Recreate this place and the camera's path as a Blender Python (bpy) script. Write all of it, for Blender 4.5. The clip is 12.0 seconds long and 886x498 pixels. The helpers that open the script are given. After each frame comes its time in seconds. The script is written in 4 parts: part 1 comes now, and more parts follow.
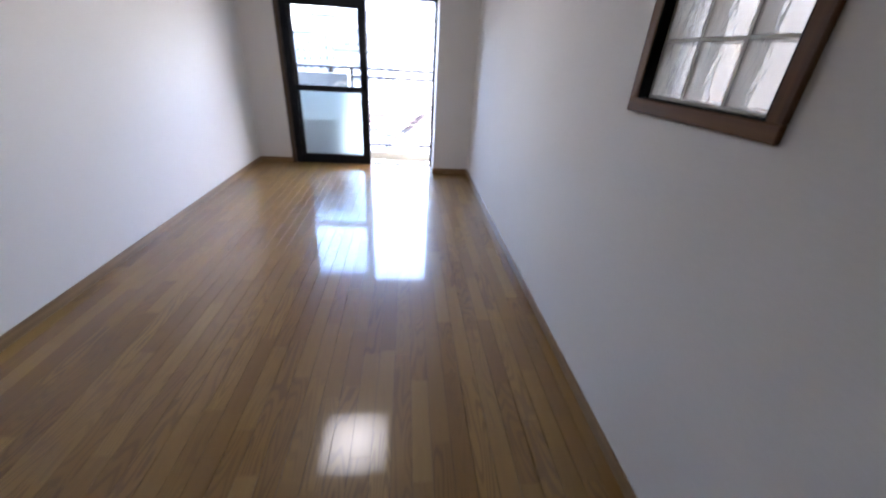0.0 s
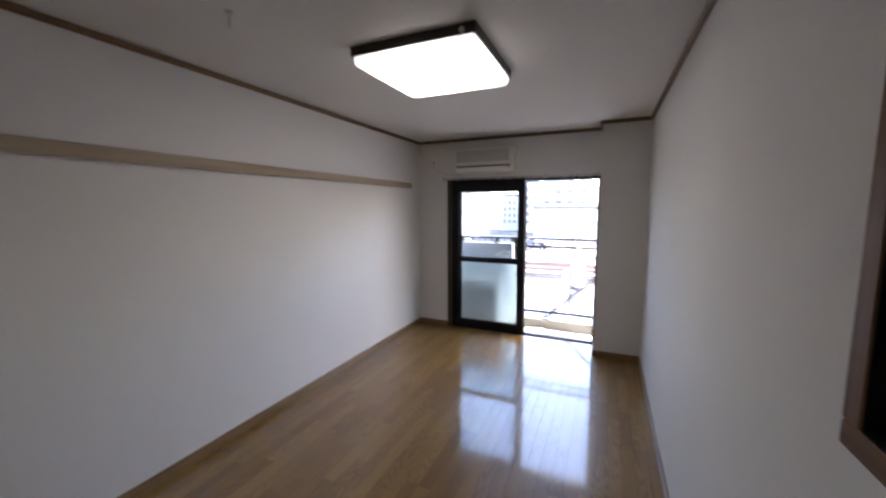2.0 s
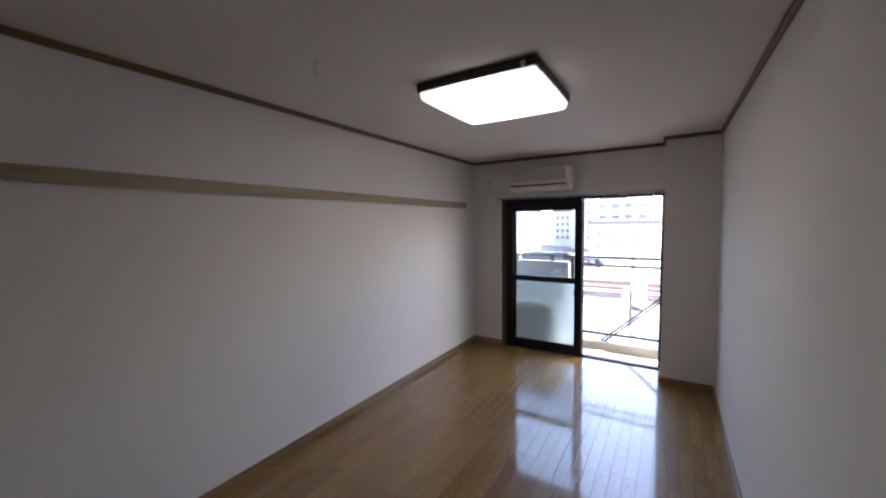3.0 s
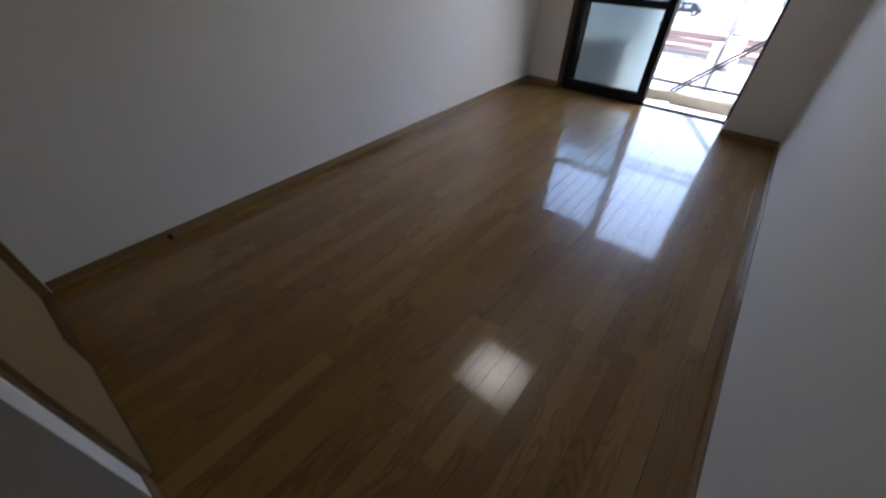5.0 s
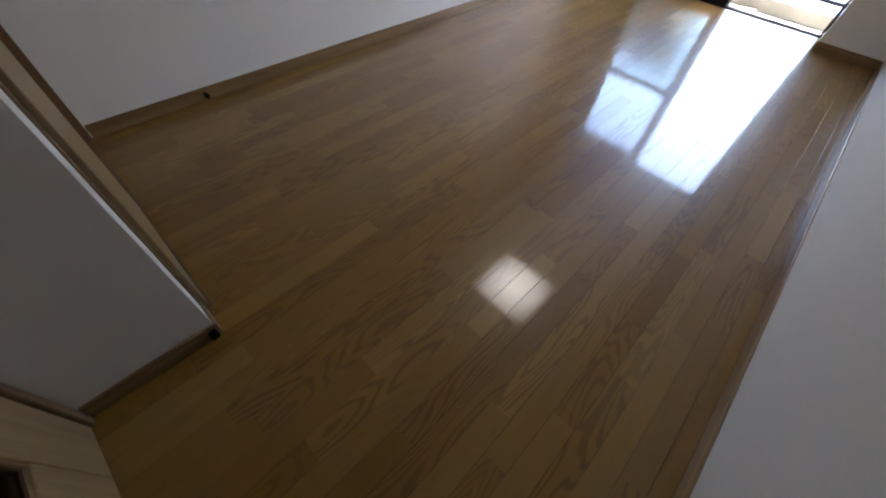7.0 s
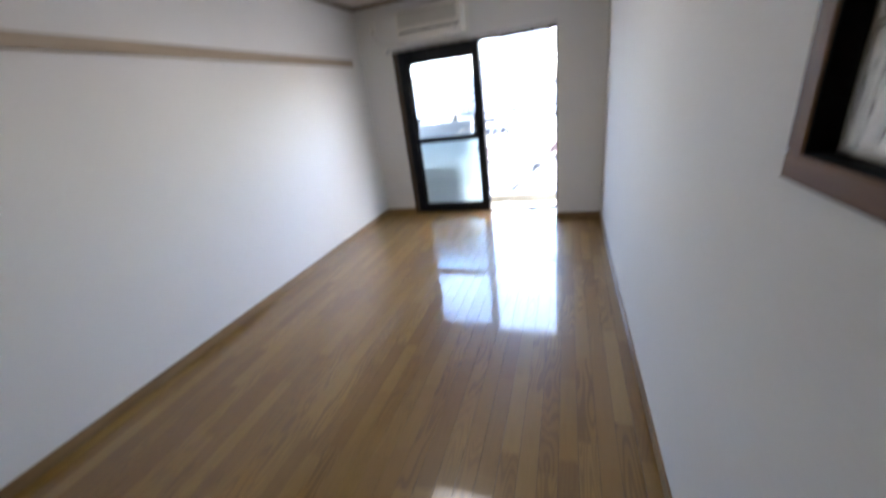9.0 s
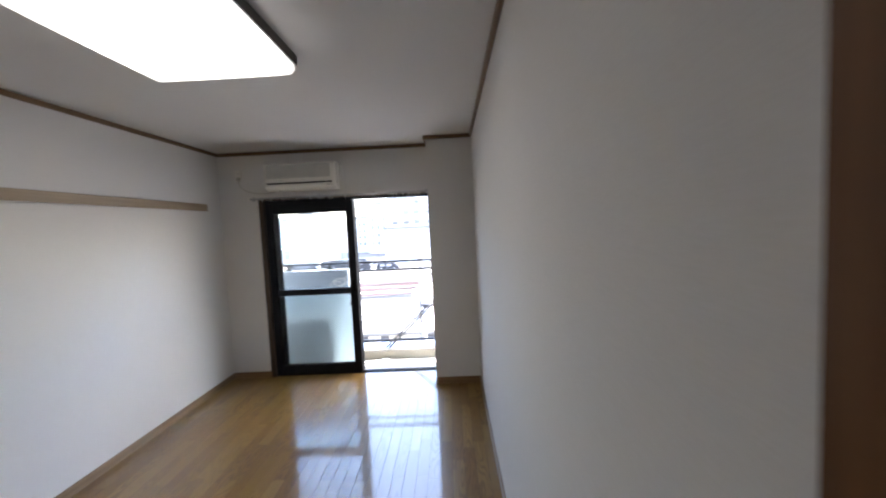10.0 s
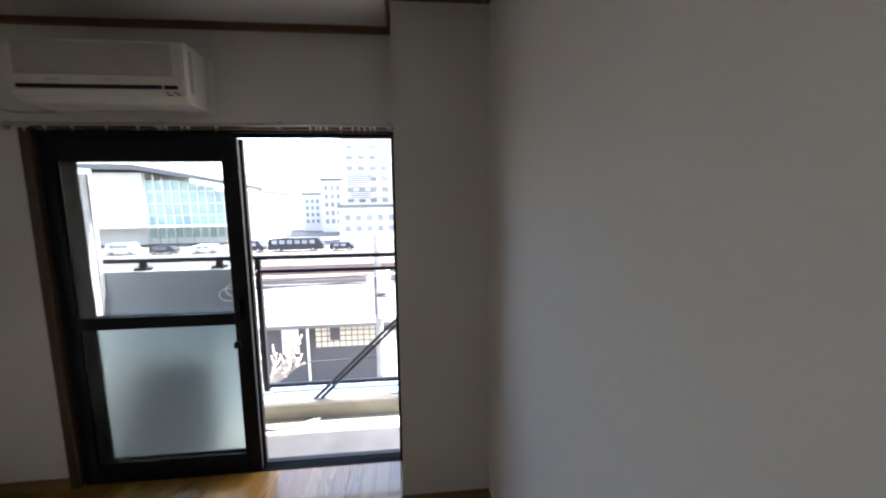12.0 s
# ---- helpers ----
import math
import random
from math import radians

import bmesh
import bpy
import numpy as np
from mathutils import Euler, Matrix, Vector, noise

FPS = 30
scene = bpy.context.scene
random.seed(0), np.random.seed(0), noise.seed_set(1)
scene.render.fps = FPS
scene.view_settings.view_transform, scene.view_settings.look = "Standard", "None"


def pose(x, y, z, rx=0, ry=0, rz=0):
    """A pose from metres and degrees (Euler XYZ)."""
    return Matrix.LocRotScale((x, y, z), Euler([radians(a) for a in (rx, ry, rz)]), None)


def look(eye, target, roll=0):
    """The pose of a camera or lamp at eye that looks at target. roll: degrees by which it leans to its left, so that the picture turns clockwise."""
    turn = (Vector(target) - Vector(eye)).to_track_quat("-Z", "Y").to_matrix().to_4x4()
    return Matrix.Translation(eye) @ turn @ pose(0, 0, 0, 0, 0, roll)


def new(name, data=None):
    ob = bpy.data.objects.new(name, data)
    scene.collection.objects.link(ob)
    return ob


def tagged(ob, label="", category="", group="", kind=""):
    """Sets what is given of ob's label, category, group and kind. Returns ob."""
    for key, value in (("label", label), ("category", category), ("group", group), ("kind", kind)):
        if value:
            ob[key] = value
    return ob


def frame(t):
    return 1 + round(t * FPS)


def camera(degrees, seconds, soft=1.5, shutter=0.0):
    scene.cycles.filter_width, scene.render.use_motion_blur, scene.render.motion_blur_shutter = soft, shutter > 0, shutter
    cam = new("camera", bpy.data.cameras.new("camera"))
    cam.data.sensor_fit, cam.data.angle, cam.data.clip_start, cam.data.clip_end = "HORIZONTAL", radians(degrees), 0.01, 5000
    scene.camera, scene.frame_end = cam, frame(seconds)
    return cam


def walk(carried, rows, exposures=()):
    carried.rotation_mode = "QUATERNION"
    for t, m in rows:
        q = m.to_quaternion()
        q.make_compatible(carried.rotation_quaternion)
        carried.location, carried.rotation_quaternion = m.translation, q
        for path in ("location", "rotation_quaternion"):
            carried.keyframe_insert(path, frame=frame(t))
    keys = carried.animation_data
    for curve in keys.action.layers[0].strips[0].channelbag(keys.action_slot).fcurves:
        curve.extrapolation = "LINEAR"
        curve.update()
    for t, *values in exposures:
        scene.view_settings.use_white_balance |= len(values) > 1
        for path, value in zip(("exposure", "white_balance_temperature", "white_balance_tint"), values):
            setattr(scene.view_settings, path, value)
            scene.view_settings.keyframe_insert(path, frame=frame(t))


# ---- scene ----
cam = camera(100.6, 12.0, soft=2.1, shutter=0.4)
PATH = [
    (0, (1.86, 0.082, 1.323), (2.065, 1.843, 0.398), 3.6),
    (0.2, (1.871, 0.223, 1.342), (2.186, 2.001, 0.483), 4.1),
    (0.5, (1.893, 0.423, 1.371), (2.321, 2.198, 0.554), 3.4),
    (0.8, (1.929, 0.51, 1.408), (2.277, 2.336, 0.669), 0.1),
    (1, (2.005, 0.577, 1.405), (2.206, 2.456, 0.749), -0.6),
    (1.5, (2.225, 0.649, 1.455), (1.762, 2.54, 0.997), 0.8),
    (2, (2.273, 0.634, 1.565), (1.467, 2.451, 1.338), -0.2),
    (2.5, (2.237, 0.544, 1.616), (1.157, 2.226, 1.524), -0.9),
    (2.7, (2.253, 0.54, 1.617), (1.192, 2.234, 1.544), -1.0),
    (4.3, (2.213, 0.543, 1.444), (1.3, 2.011, 0.439), 1.2),
    (4.5, (2.203, 0.502, 1.429), (1.303, 1.911, 0.33), 2.0),
    (5, (2.241, 0.492, 1.363), (1.304, 1.694, 0.067), 1.4),
    (5.5, (2.192, 0.418, 1.255), (1.314, 1.469, -0.203), 1.1),
    (6, (2.209, 0.408, 1.244), (1.385, 1.383, -0.296), 3.7),
    (6.5, (2.208, 0.359, 1.175), (1.402, 1.288, -0.402), 4.5),
    (6.7, (2.202, 0.32, 1.152), (1.41, 1.261, -0.424), 5.7),
    (8.3, (2.174, 0.413, 1.23), (1.346, 1.553, -0.19), 0.4),
    (8.5, (2.207, 0.476, 1.262), (1.402, 1.742, -0.06), -3.0),
    (8.8, (2.245, 0.576, 1.343), (1.524, 2.114, 0.288), -6.1),
    (9, (2.293, 0.654, 1.383), (1.659, 2.39, 0.62), -7.5),
    (9.1, (2.306, 0.677, 1.41), (1.731, 2.483, 0.771), -7.7),
    (9.3, (2.327, 0.742, 1.432), (1.958, 2.645, 0.941), -5.1),
    (9.5, (2.348, 0.839, 1.464), (2.195, 2.811, 1.166), -3.3),
    (10, (2.396, 1.152, 1.554), (2.354, 3.147, 1.424), -2.7),
    (10.5, (2.302, 1.524, 1.501), (2.553, 3.501, 1.335), -1.0),
    (11, (2.279, 1.989, 1.523), (2.41, 3.977, 1.341), -0.6),
    (11.5, (2.23, 2.514, 1.489), (2.445, 4.488, 1.254), 0.3),
    (12, (2.257, 2.988, 1.508), (2.444, 4.965, 1.265), -0.8),
]
EXPOSURES = [(0, 4.94, 6140, 20), (1.0, 4.64, 6140, 20), (2.0, 4.18, 6570, 19), (2.7, 4.00, 6670, 19), (4.3, 3.66, 6470, 15), (5.5, 3.79, 6520, 15), (6.7, 4.42, 6770, 15),
             (8.3, 4.92, 6110, 14), (9.0, 4.92, 6200, 14), (9.5, 4.72, 6350, 14), (10.5, 4.02, 6570, 13), (11.0, 3.85, 6610, 14), (11.5, 3.65, 6810, 14), (12, 3.42, 6910, 13)]
walk(cam, [(t, look(eye, target, roll)) for t, eye, target, roll in PATH], EXPOSURES)

# ---- world and sun ----
TO_SUN = Vector((0.80, 0.19, 1.0)).normalized()
world = bpy.data.worlds.new("sky")
scene.world = world
world.use_nodes = True
wn = world.node_tree
sky = wn.nodes.new("ShaderNodeTexSky")
sky.sky_type = "NISHITA"
sky.sun_disc = False
sky.sun_elevation = math.asin(TO_SUN.z)
sky.sun_rotation = math.atan2(TO_SUN.x, TO_SUN.y)
sky.air_density, sky.dust_density = 1.0, 2.2
wn.links.new(sky.outputs[0], wn.nodes["Background"].inputs[0])
wn.nodes["Background"].inputs[1].default_value = 0.15
sun_data = bpy.data.lights.new("sun", "SUN")
sun_data.energy, sun_data.angle, sun_data.color = 5.0, radians(0.6), (1.0, 0.95, 0.88)
sun = new("sun", sun_data)
sun.matrix_world = look(TO_SUN * 60, (0, 0, 0))
LAMP_GLOW = 0.215

# ---- plan, in metres ----
XR, YB, H = 2.635, 5.0, 2.4          # right wall, window wall, ceiling
YC, XP, YD = 0.262, 1.355, -0.14      # closet front, passage wall, door wall
YE = 0.238                           # end of the partition
PX, PY = 2.203, 4.678                # pillar's left side and front
WX0, WX1, WZ1 = 0.41, PX, 1.90       # window opening
T = 0.15                             # wall thickness
YO = YB + T

# ---- materials ----
class Mat:
    """A node material with a Principled shader and a few short hands."""
    def __init__(self, name, color=(0.8, 0.8, 0.8), rough=0.5, metal=0.0):
        self.m = bpy.data.materials.new(name)
        self.m.use_nodes = True
        self.t = self.m.node_tree
        self.b = self.t.nodes["Principled BSDF"]
        self.b.inputs["Base Color"].default_value = (*color, 1)
        self.b.inputs["Roughness"].default_value = rough
        self.b.inputs["Metallic"].default_value = metal

    def node(self, kind, **props):
        n = self.t.nodes.new("ShaderNode" + kind)
        for k, v in props.items():
            n.inputs[k.replace("_", " ")].default_value = v
        return n

    def link(self, a, b):
        self.t.links.new(a, b)

    def coords(self, scale=(1, 1, 1)):
        tc, mp = self.node("TexCoord"), self.node("Mapping")
        mp.inputs["Scale"].default_value = scale
        self.link(tc.outputs["Object"], mp.inputs["Vector"])
        return mp

    def noise(self, scale, detail=4, stretch=(1, 1, 1), vec=None):
        n = self.node("TexNoise", Scale=scale, Detail=detail)
        self.link((vec or self.coords(stretch)).outputs[0], n.inputs["Vector"])
        return n

    def ramp(self, fac, stops):
        r = self.node("ValToRGB")
        el = r.color_ramp.elements
        for i, (p, c) in enumerate(stops):
            e = el[i] if i < 2 else el.new(p)
            e.position, e.color = p, (*c, 1)
        self.link(fac, r.inputs[0])
        return r

    def bump(self, height, strength, distance=0.002):
        b = self.node("Bump", Strength=strength, Distance=distance)
        self.link(height, b.inputs["Height"])
        self.link(b.outputs[0], self.b.inputs["Normal"])


def painted(name, color, rough, vary=0.06, grain=180, bump=0.15, stain=1.3, metal=0.0):
    """Paint, plaster, plastic or metal with a soft cloudiness and a fine grain."""
    m = Mat(name, color, rough, metal)
    big = m.noise(stain, 5)
    dark, light = [max(c * (1 - vary), 0) for c in color], [min(c * (1 + vary * 0.6), 1) for c in color]
    m.link(m.ramp(big.outputs[0], [(0.3, dark), (0.7, light)]).outputs[0], m.b.inputs["Base Color"])
    fine = m.noise(grain, 3)
    m.bump(fine.outputs[0], bump)
    rr = m.node("MapRange")
    m.link(fine.outputs[0], rr.inputs[0])
    rr.inputs[3].default_value, rr.inputs[4].default_value = rough * 0.85, min(rough * 1.15, 1)
    m.link(rr.outputs[0], m.b.inputs["Roughness"])
    return m.m


def woven_paper(name, color):
    """Vinyl wallpaper with a fine crosswise weave and a faint cloudiness."""
    m = Mat(name, color, 0.85)
    big, weave, fine = m.noise(0.9, 5), m.noise(1.0, 4, (34, 34, 300)), m.noise(330, 3)
    base = m.ramp(big.outputs[0], [(0.3, [c * 0.965 for c in color]), (0.7, [c * 1.02 for c in color])])
    thread = m.ramp(weave.outputs[0], [(0.3, (0.965, 0.965, 0.96)), (0.7, (1, 1, 1))])
    mx = m.node("Mix")
    mx.data_type, mx.blend_type = "RGBA", "MULTIPLY"
    mx.inputs[0].default_value = 1.0
    m.link(base.outputs[0], mx.inputs[6])
    m.link(thread.outputs[0], mx.inputs[7])
    m.link(mx.outputs[2], m.b.inputs["Base Color"])
    add = m.node("Math")
    m.link(weave.outputs[0], add.inputs[0])
    m.link(fine.outputs[0], add.inputs[1])
    m.bump(add.outputs[0], 0.25, 0.001)
    return m.m


def timber(name, dark, light, rough, along=1, bump=0.12, coat=0.0):
    """Plain wood, with the grain along the given axis."""
    m = Mat(name, light, rough)
    st = [38.0, 38.0, 38.0]
    st[along] = 1.6
    g = m.noise(1.0, 8, tuple(st))
    m.link(m.ramp(g.outputs[0], [(0.3, dark), (0.72, light)]).outputs[0], m.b.inputs["Base Color"])
    m.bump(g.outputs[0], bump, 0.001)
    m.b.inputs["Coat Weight"].default_value = coat
    return m.m


def oak_floor(name):
    """Varnished oak strips: every strip takes its own tone and its own stretch of grain."""
    m = Mat(name, (0.3, 0.18, 0.08), 0.16)
    rnd = m.node("ObjectInfo").outputs["Random"]
    tc, off, add = m.node("TexCoord"), m.node("CombineXYZ"), m.node("VectorMath")
    mul = m.node("Math")
    mul.operation = "MULTIPLY"
    mul.inputs[1].default_value = 37.0
    m.link(rnd, mul.inputs[0])
    for i in (0, 1, 2):
        m.link(mul.outputs[0], off.inputs[i])
    m.link(tc.outputs["Object"], add.inputs[0])
    m.link(off.outputs[0], add.inputs[1])
    mp = m.node("Mapping")
    mp.inputs["Scale"].default_value = (20, 1.4, 1)
    m.link(add.outputs[0], mp.inputs[0])
    fine = m.noise(3.0, 9, vec=mp)
    mp2 = m.node("Mapping")
    mp2.inputs["Scale"].default_value = (11, 1.5, 1)
    m.link(add.outputs[0], mp2.inputs[0])
    swell = m.noise(1.0, 1.0, vec=mp2)
    rings, sine = m.node("Math"), m.node("Math")
    rings.operation, sine.operation = "MULTIPLY", "SINE"
    rings.inputs[1].default_value = 95.0
    m.link(swell.outputs[0], rings.inputs[0])
    m.link(rings.outputs[0], sine.inputs[0])
    pick, part_of = m.node("Math"), m.node("Math")
    pick.operation, part_of.operation = "MULTIPLY", "FRACT"
    pick.inputs[1].default_value = 7.31
    m.link(rnd, pick.inputs[0])
    m.link(pick.outputs[0], part_of.inputs[0])
    tone = m.ramp(rnd, [(0.0, (0.188, 0.093, 0.014)), (0.35, (0.217, 0.113, 0.019)), (0.7, (0.238, 0.130, 0.025)), (1.0, (0.270, 0.155, 0.036))])
    vein = m.ramp(sine.outputs[0], [(0.0, (1.06, 1.05, 1.03)), (0.75, (0.68, 0.62, 0.54))])
    grain = m.ramp(fine.outputs[0], [(0.34, (0.74, 0.68, 0.6)), (0.62, (1.05, 1.04, 1.02))])
    last = tone.outputs[0]
    for other in (vein, grain):
        mx = m.node("Mix")
        mx.data_type, mx.blend_type = "RGBA", "MULTIPLY"
        mx.inputs[0].default_value = 0.2
        if other is vein:
            patch = m.ramp(part_of.outputs[0], [(0.35, (0.06, 0.06, 0.06)), (0.9, (0.8, 0.8, 0.8))])
            m.link(patch.outputs[0], mx.inputs[0])
        m.link(last, mx.inputs[6])
        m.link(other.outputs[0], mx.inputs[7])
        last = mx.outputs[2]
    m.link(last, m.b.inputs["Base Color"])
    wear = m.noise(2.3, 4)
    rr = m.node("MapRange")
    m.link(wear.outputs[0], rr.inputs[0])
    rr.inputs[3].default_value, rr.inputs[4].default_value = 0.34, 0.42
    m.link(rr.outputs[0], m.b.inputs["Roughness"])
    m.bump(fine.outputs[0], 0.02, 0.0003)
    m.b.inputs["IOR"].default_value = 1.5
    m.b.inputs["Specular IOR Level"].default_value = 0.32
    m.b.inputs["Coat Weight"].default_value, m.b.inputs["Coat Roughness"].default_value = 1.0, 0.075
    m.b.inputs["Coat IOR"].default_value = 1.56
    return m.m


def clear_glass(name, tint):
    m = Mat(name)
    t = m.t
    tr, gl, mix, fr = m.node("BsdfTransparent"), m.node("BsdfGlossy", Roughness=0.01), m.node("MixShader"), m.node("Fresnel", IOR=1.45)
    tr.inputs[0].default_value = (*tint, 1)
    m.link(fr.outputs[0], mix.inputs[0])
    m.link(tr.outputs[0], mix.inputs[1])
    m.link(gl.outputs[0], mix.inputs[2])
    m.link(mix.outputs[0], t.nodes["Material Output"].inputs[0])
    return m.m


def rough_glass(name, tint, rough, bump_scale, bump, stretch=(1, 1, 1), ior=1.35, distance=0.004):
    m = Mat(name, tint, rough)
    m.b.inputs["Transmission Weight"].default_value = 1.0
    m.b.inputs["IOR"].default_value = ior
    m.bump(m.noise(bump_scale, 2, stretch).outputs[0], bump, distance)
    return m.m


def block_glass(name, tint):
    """Pressed glass with upright ripples, partly scattering."""
    m = Mat(name, tint, 0.05)
    m.b.inputs["Transmission Weight"].default_value = 1.0
    m.b.inputs["IOR"].default_value = 1.42
    m.bump(m.noise(15, 2, (1, 3.0, 0.9)).outputs[0], 0.42, 0.010)
    tl, mix = m.node("BsdfTranslucent"), m.node("MixShader")
    tl.inputs[0].default_value = (*tint, 1)
    mix.inputs[0].default_value = 0.12
    m.link(m.b.outputs[0], mix.inputs[1])
    m.link(tl.outputs[0], mix.inputs[2])
    m.link(mix.outputs[0], m.t.nodes["Material Output"].inputs[0])
    return m.m


def lamp_acrylic(name, color, strength):
    """White acrylic over a ring tube: brightest over the tube, softer towards the rim."""
    m = Mat(name, color, 0.4)
    g = m.node("TexGradient")
    g.gradient_type = "SPHERICAL"
    m.link(m.coords((2.3, 2.3, 2.3)).outputs[0], g.inputs[0])
    rr = m.node("MapRange")
    rr.inputs[2].default_value = 0.75
    rr.inputs[3].default_value, rr.inputs[4].default_value = strength * 0.32, strength * 2.2
    m.link(g.outputs[1], rr.inputs[0])
    m.link(rr.outputs[0], m.b.inputs["Emission Strength"])
    m.b.inputs["Emission Color"].default_value = (*color, 1)
    return m.m


WALL = woven_paper("wallpaper", (0.68, 0.665, 0.645))
CEIL = painted("ceiling_paper", (0.62, 0.605, 0.585), 0.9, 0.03, 300, 0.3, 0.7)
OAK = oak_floor("oak_strip")
GAP = painted("floor_gap", (0.05, 0.025, 0.01), 0.7)
TRIM_Y = timber("brown_trim_y", (0.095, 0.05, 0.02), (0.19, 0.108, 0.047), 0.45, 1)
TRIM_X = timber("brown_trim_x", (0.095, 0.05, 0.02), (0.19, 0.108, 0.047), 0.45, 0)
TRIM_Z = timber("brown_trim_z", (0.095, 0.05, 0.02), (0.19, 0.108, 0.047), 0.45, 2)
BASE_Y = timber("oak_baseboard_y", (0.15, 0.088, 0.036), (0.26, 0.16, 0.072), 0.4, 1)
BASE_X = timber("oak_baseboard_x", (0.15, 0.088, 0.036), (0.26, 0.16, 0.072), 0.4, 0)
RAIL_W = timber("tan_rail", (0.27, 0.205, 0.135), (0.37, 0.29, 0.2), 0.5, 1)
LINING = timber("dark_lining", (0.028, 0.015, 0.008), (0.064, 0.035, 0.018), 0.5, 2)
FRAME_Y = timber("window_frame_y", (0.075, 0.031, 0.009), (0.165, 0.070, 0.021), 0.55, 1)
FRAME_Z = timber("window_frame_z", (0.075, 0.031, 0.009), (0.165, 0.070, 0.021), 0.55, 2)
for wood in (FRAME_Y, FRAME_Z):
    wood.node_tree.nodes["Principled BSDF"].inputs["Specular IOR Level"].default_value = 0.22
BLACK = painted("bronze_aluminium", (0.003, 0.004, 0.007), 0.5, 0.25, 60, 0.05, 3)
BLACK.node_tree.nodes["Principled BSDF"].inputs["Specular IOR Level"].default_value = 0.28
RUBBER = painted("black_seal", (0.004, 0.004, 0.004), 0.9, 0.2)
RUBBER.node_tree.nodes["Principled BSDF"].inputs["Specular IOR Level"].default_value = 0.12
ALU = painted("aluminium", (0.42, 0.43, 0.45), 0.35, 0.15, 90, 0.05, 4, 0.8)
GLASS = clear_glass("clear_glass", (0.95, 0.965, 0.97))
FROST = rough_glass("frosted_glass", (0.55, 0.66, 0.68), 0.46, 260, 0.3)
FIGURED = rough_glass("figured_glass", (0.86, 0.91, 0.92), 0.06, 300, 0.12)
BLOCK = block_glass("block_glass", (0.97, 0.915, 0.87))
EDGE = painted("block_edge_paint", (0.72, 0.71, 0.66), 0.5, 0.05, 120, 0.1, 6)
GROUT = painted("grout", (0.55, 0.55, 0.50), 0.7, 0.1, 150, 0.2, 8)
PLASTIC = painted("white_plastic", (0.74, 0.72, 0.67), 0.4, 0.04, 200, 0.03, 4)
AC_SHELL = painted("aged_white_plastic", (0.72, 0.69, 0.62), 0.38, 0.05, 120, 0.03, 3)
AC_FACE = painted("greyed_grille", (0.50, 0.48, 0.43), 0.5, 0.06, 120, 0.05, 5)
DARK = painted("dark_slot", (0.012, 0.012, 0.012), 0.6, 0.2)
SHADE = lamp_acrylic("lamp_shade", (1.0, 0.975, 0.935), LAMP_GLOW)
LAMP_BASE = timber("dark_lamp_wood", (0.010, 0.007, 0.005), (0.03, 0.02, 0.014), 0.35, 0)
CLOSET = painted("beige_laminate", (0.235, 0.155, 0.07), 0.42, 0.06, 160, 0.06, 2)
DOOR = timber("door_veneer", (0.19, 0.12, 0.055), (0.28, 0.19, 0.095), 0.38, 2)
BRASS = painted("brass", (0.62, 0.44, 0.16), 0.28, 0.1, 80, 0.04, 6, 1.0)
SMOKE = clear_glass("door_glass", (0.55, 0.5, 0.45))
CONCRETE = painted("balcony_concrete", (0.27, 0.265, 0.255), 0.85, 0.2, 60, 0.5, 2.5)
# assumed white for the unseen slab, to bounce more daylight into the room
SOFFIT = painted("soffit_bounce_white", (0.7, 0.7, 0.68), 0.85, 0.08, 60, 0.3, 1.5)
COPING = painted("kerb_render", (0.27, 0.25, 0.20), 0.85, 0.2, 70, 0.5, 3)
SHEET = painted("blue_waterproofing", (0.10, 0.145, 0.25), 0.5, 0.15, 90, 0.2, 3)
PARAPET = painted("parapet_render", (0.25, 0.29, 0.33), 0.85, 0.1, 90, 0.4, 1.5)
BOARD = painted("partition_board", (0.24, 0.25, 0.27), 0.7, 0.06, 90, 0.2, 2)
UNIT = painted("outdoor_unit_paint", (0.17, 0.18, 0.18), 0.5, 0.1, 60, 0.1, 3)
ASPHALT = painted("asphalt", (0.055, 0.055, 0.055), 0.9, 0.3, 8, 0.5, 0.08)
PAVING = painted("pale_paving", (0.10, 0.097, 0.094), 0.85, 0.15, 5, 0.4, 0.1)
WHITE_W = painted("white_facade", (0.66, 0.65, 0.63), 0.8, 0.08, 3, 0.2, 0.1)
GREY_W = painted("grey_facade", (0.08, 0.08, 0.09), 0.8, 0.12, 6, 0.3, 0.3)
LILAC_W = painted("pale_facade", (0.64, 0.62, 0.66), 0.8, 0.08, 3, 0.2, 0.1)
CREAM_W = painted("cream_facade", (0.58, 0.52, 0.42), 0.8, 0.1, 3, 0.2, 0.15)
TEAL = painted("teal_glass", (0.34, 0.46, 0.45), 0.12, 0.3, 2, 0.02, 0.4)
PANE = painted("far_pane", (0.24, 0.25, 0.27), 0.1, 0.3, 2, 0.02, 0.6)
ROOF = painted("metal_roof", (0.13, 0.128, 0.126), 0.5, 0.12, 10, 0.2, 0.4)
RED = painted("faded_red_paint", (0.17, 0.105, 0.095), 0.6, 0.15, 20, 0.2, 0.5)
VEHICLE = painted("dark_vehicle_paint", (0.02, 0.022, 0.03), 0.25, 0.2, 30, 0.02, 1)
VEHICLE_W = painted("white_vehicle_paint", (0.7, 0.7, 0.7), 0.3, 0.05, 30, 0.02, 1)
TYRE = painted("tyre", (0.02, 0.02, 0.02), 0.9, 0.2)
BARK = painted("pale_bark", (0.30, 0.27, 0.24), 0.9, 0.3, 30, 0.5, 4)
CABLE = painted("cable_black", (0.03, 0.03, 0.03), 0.6, 0.2)

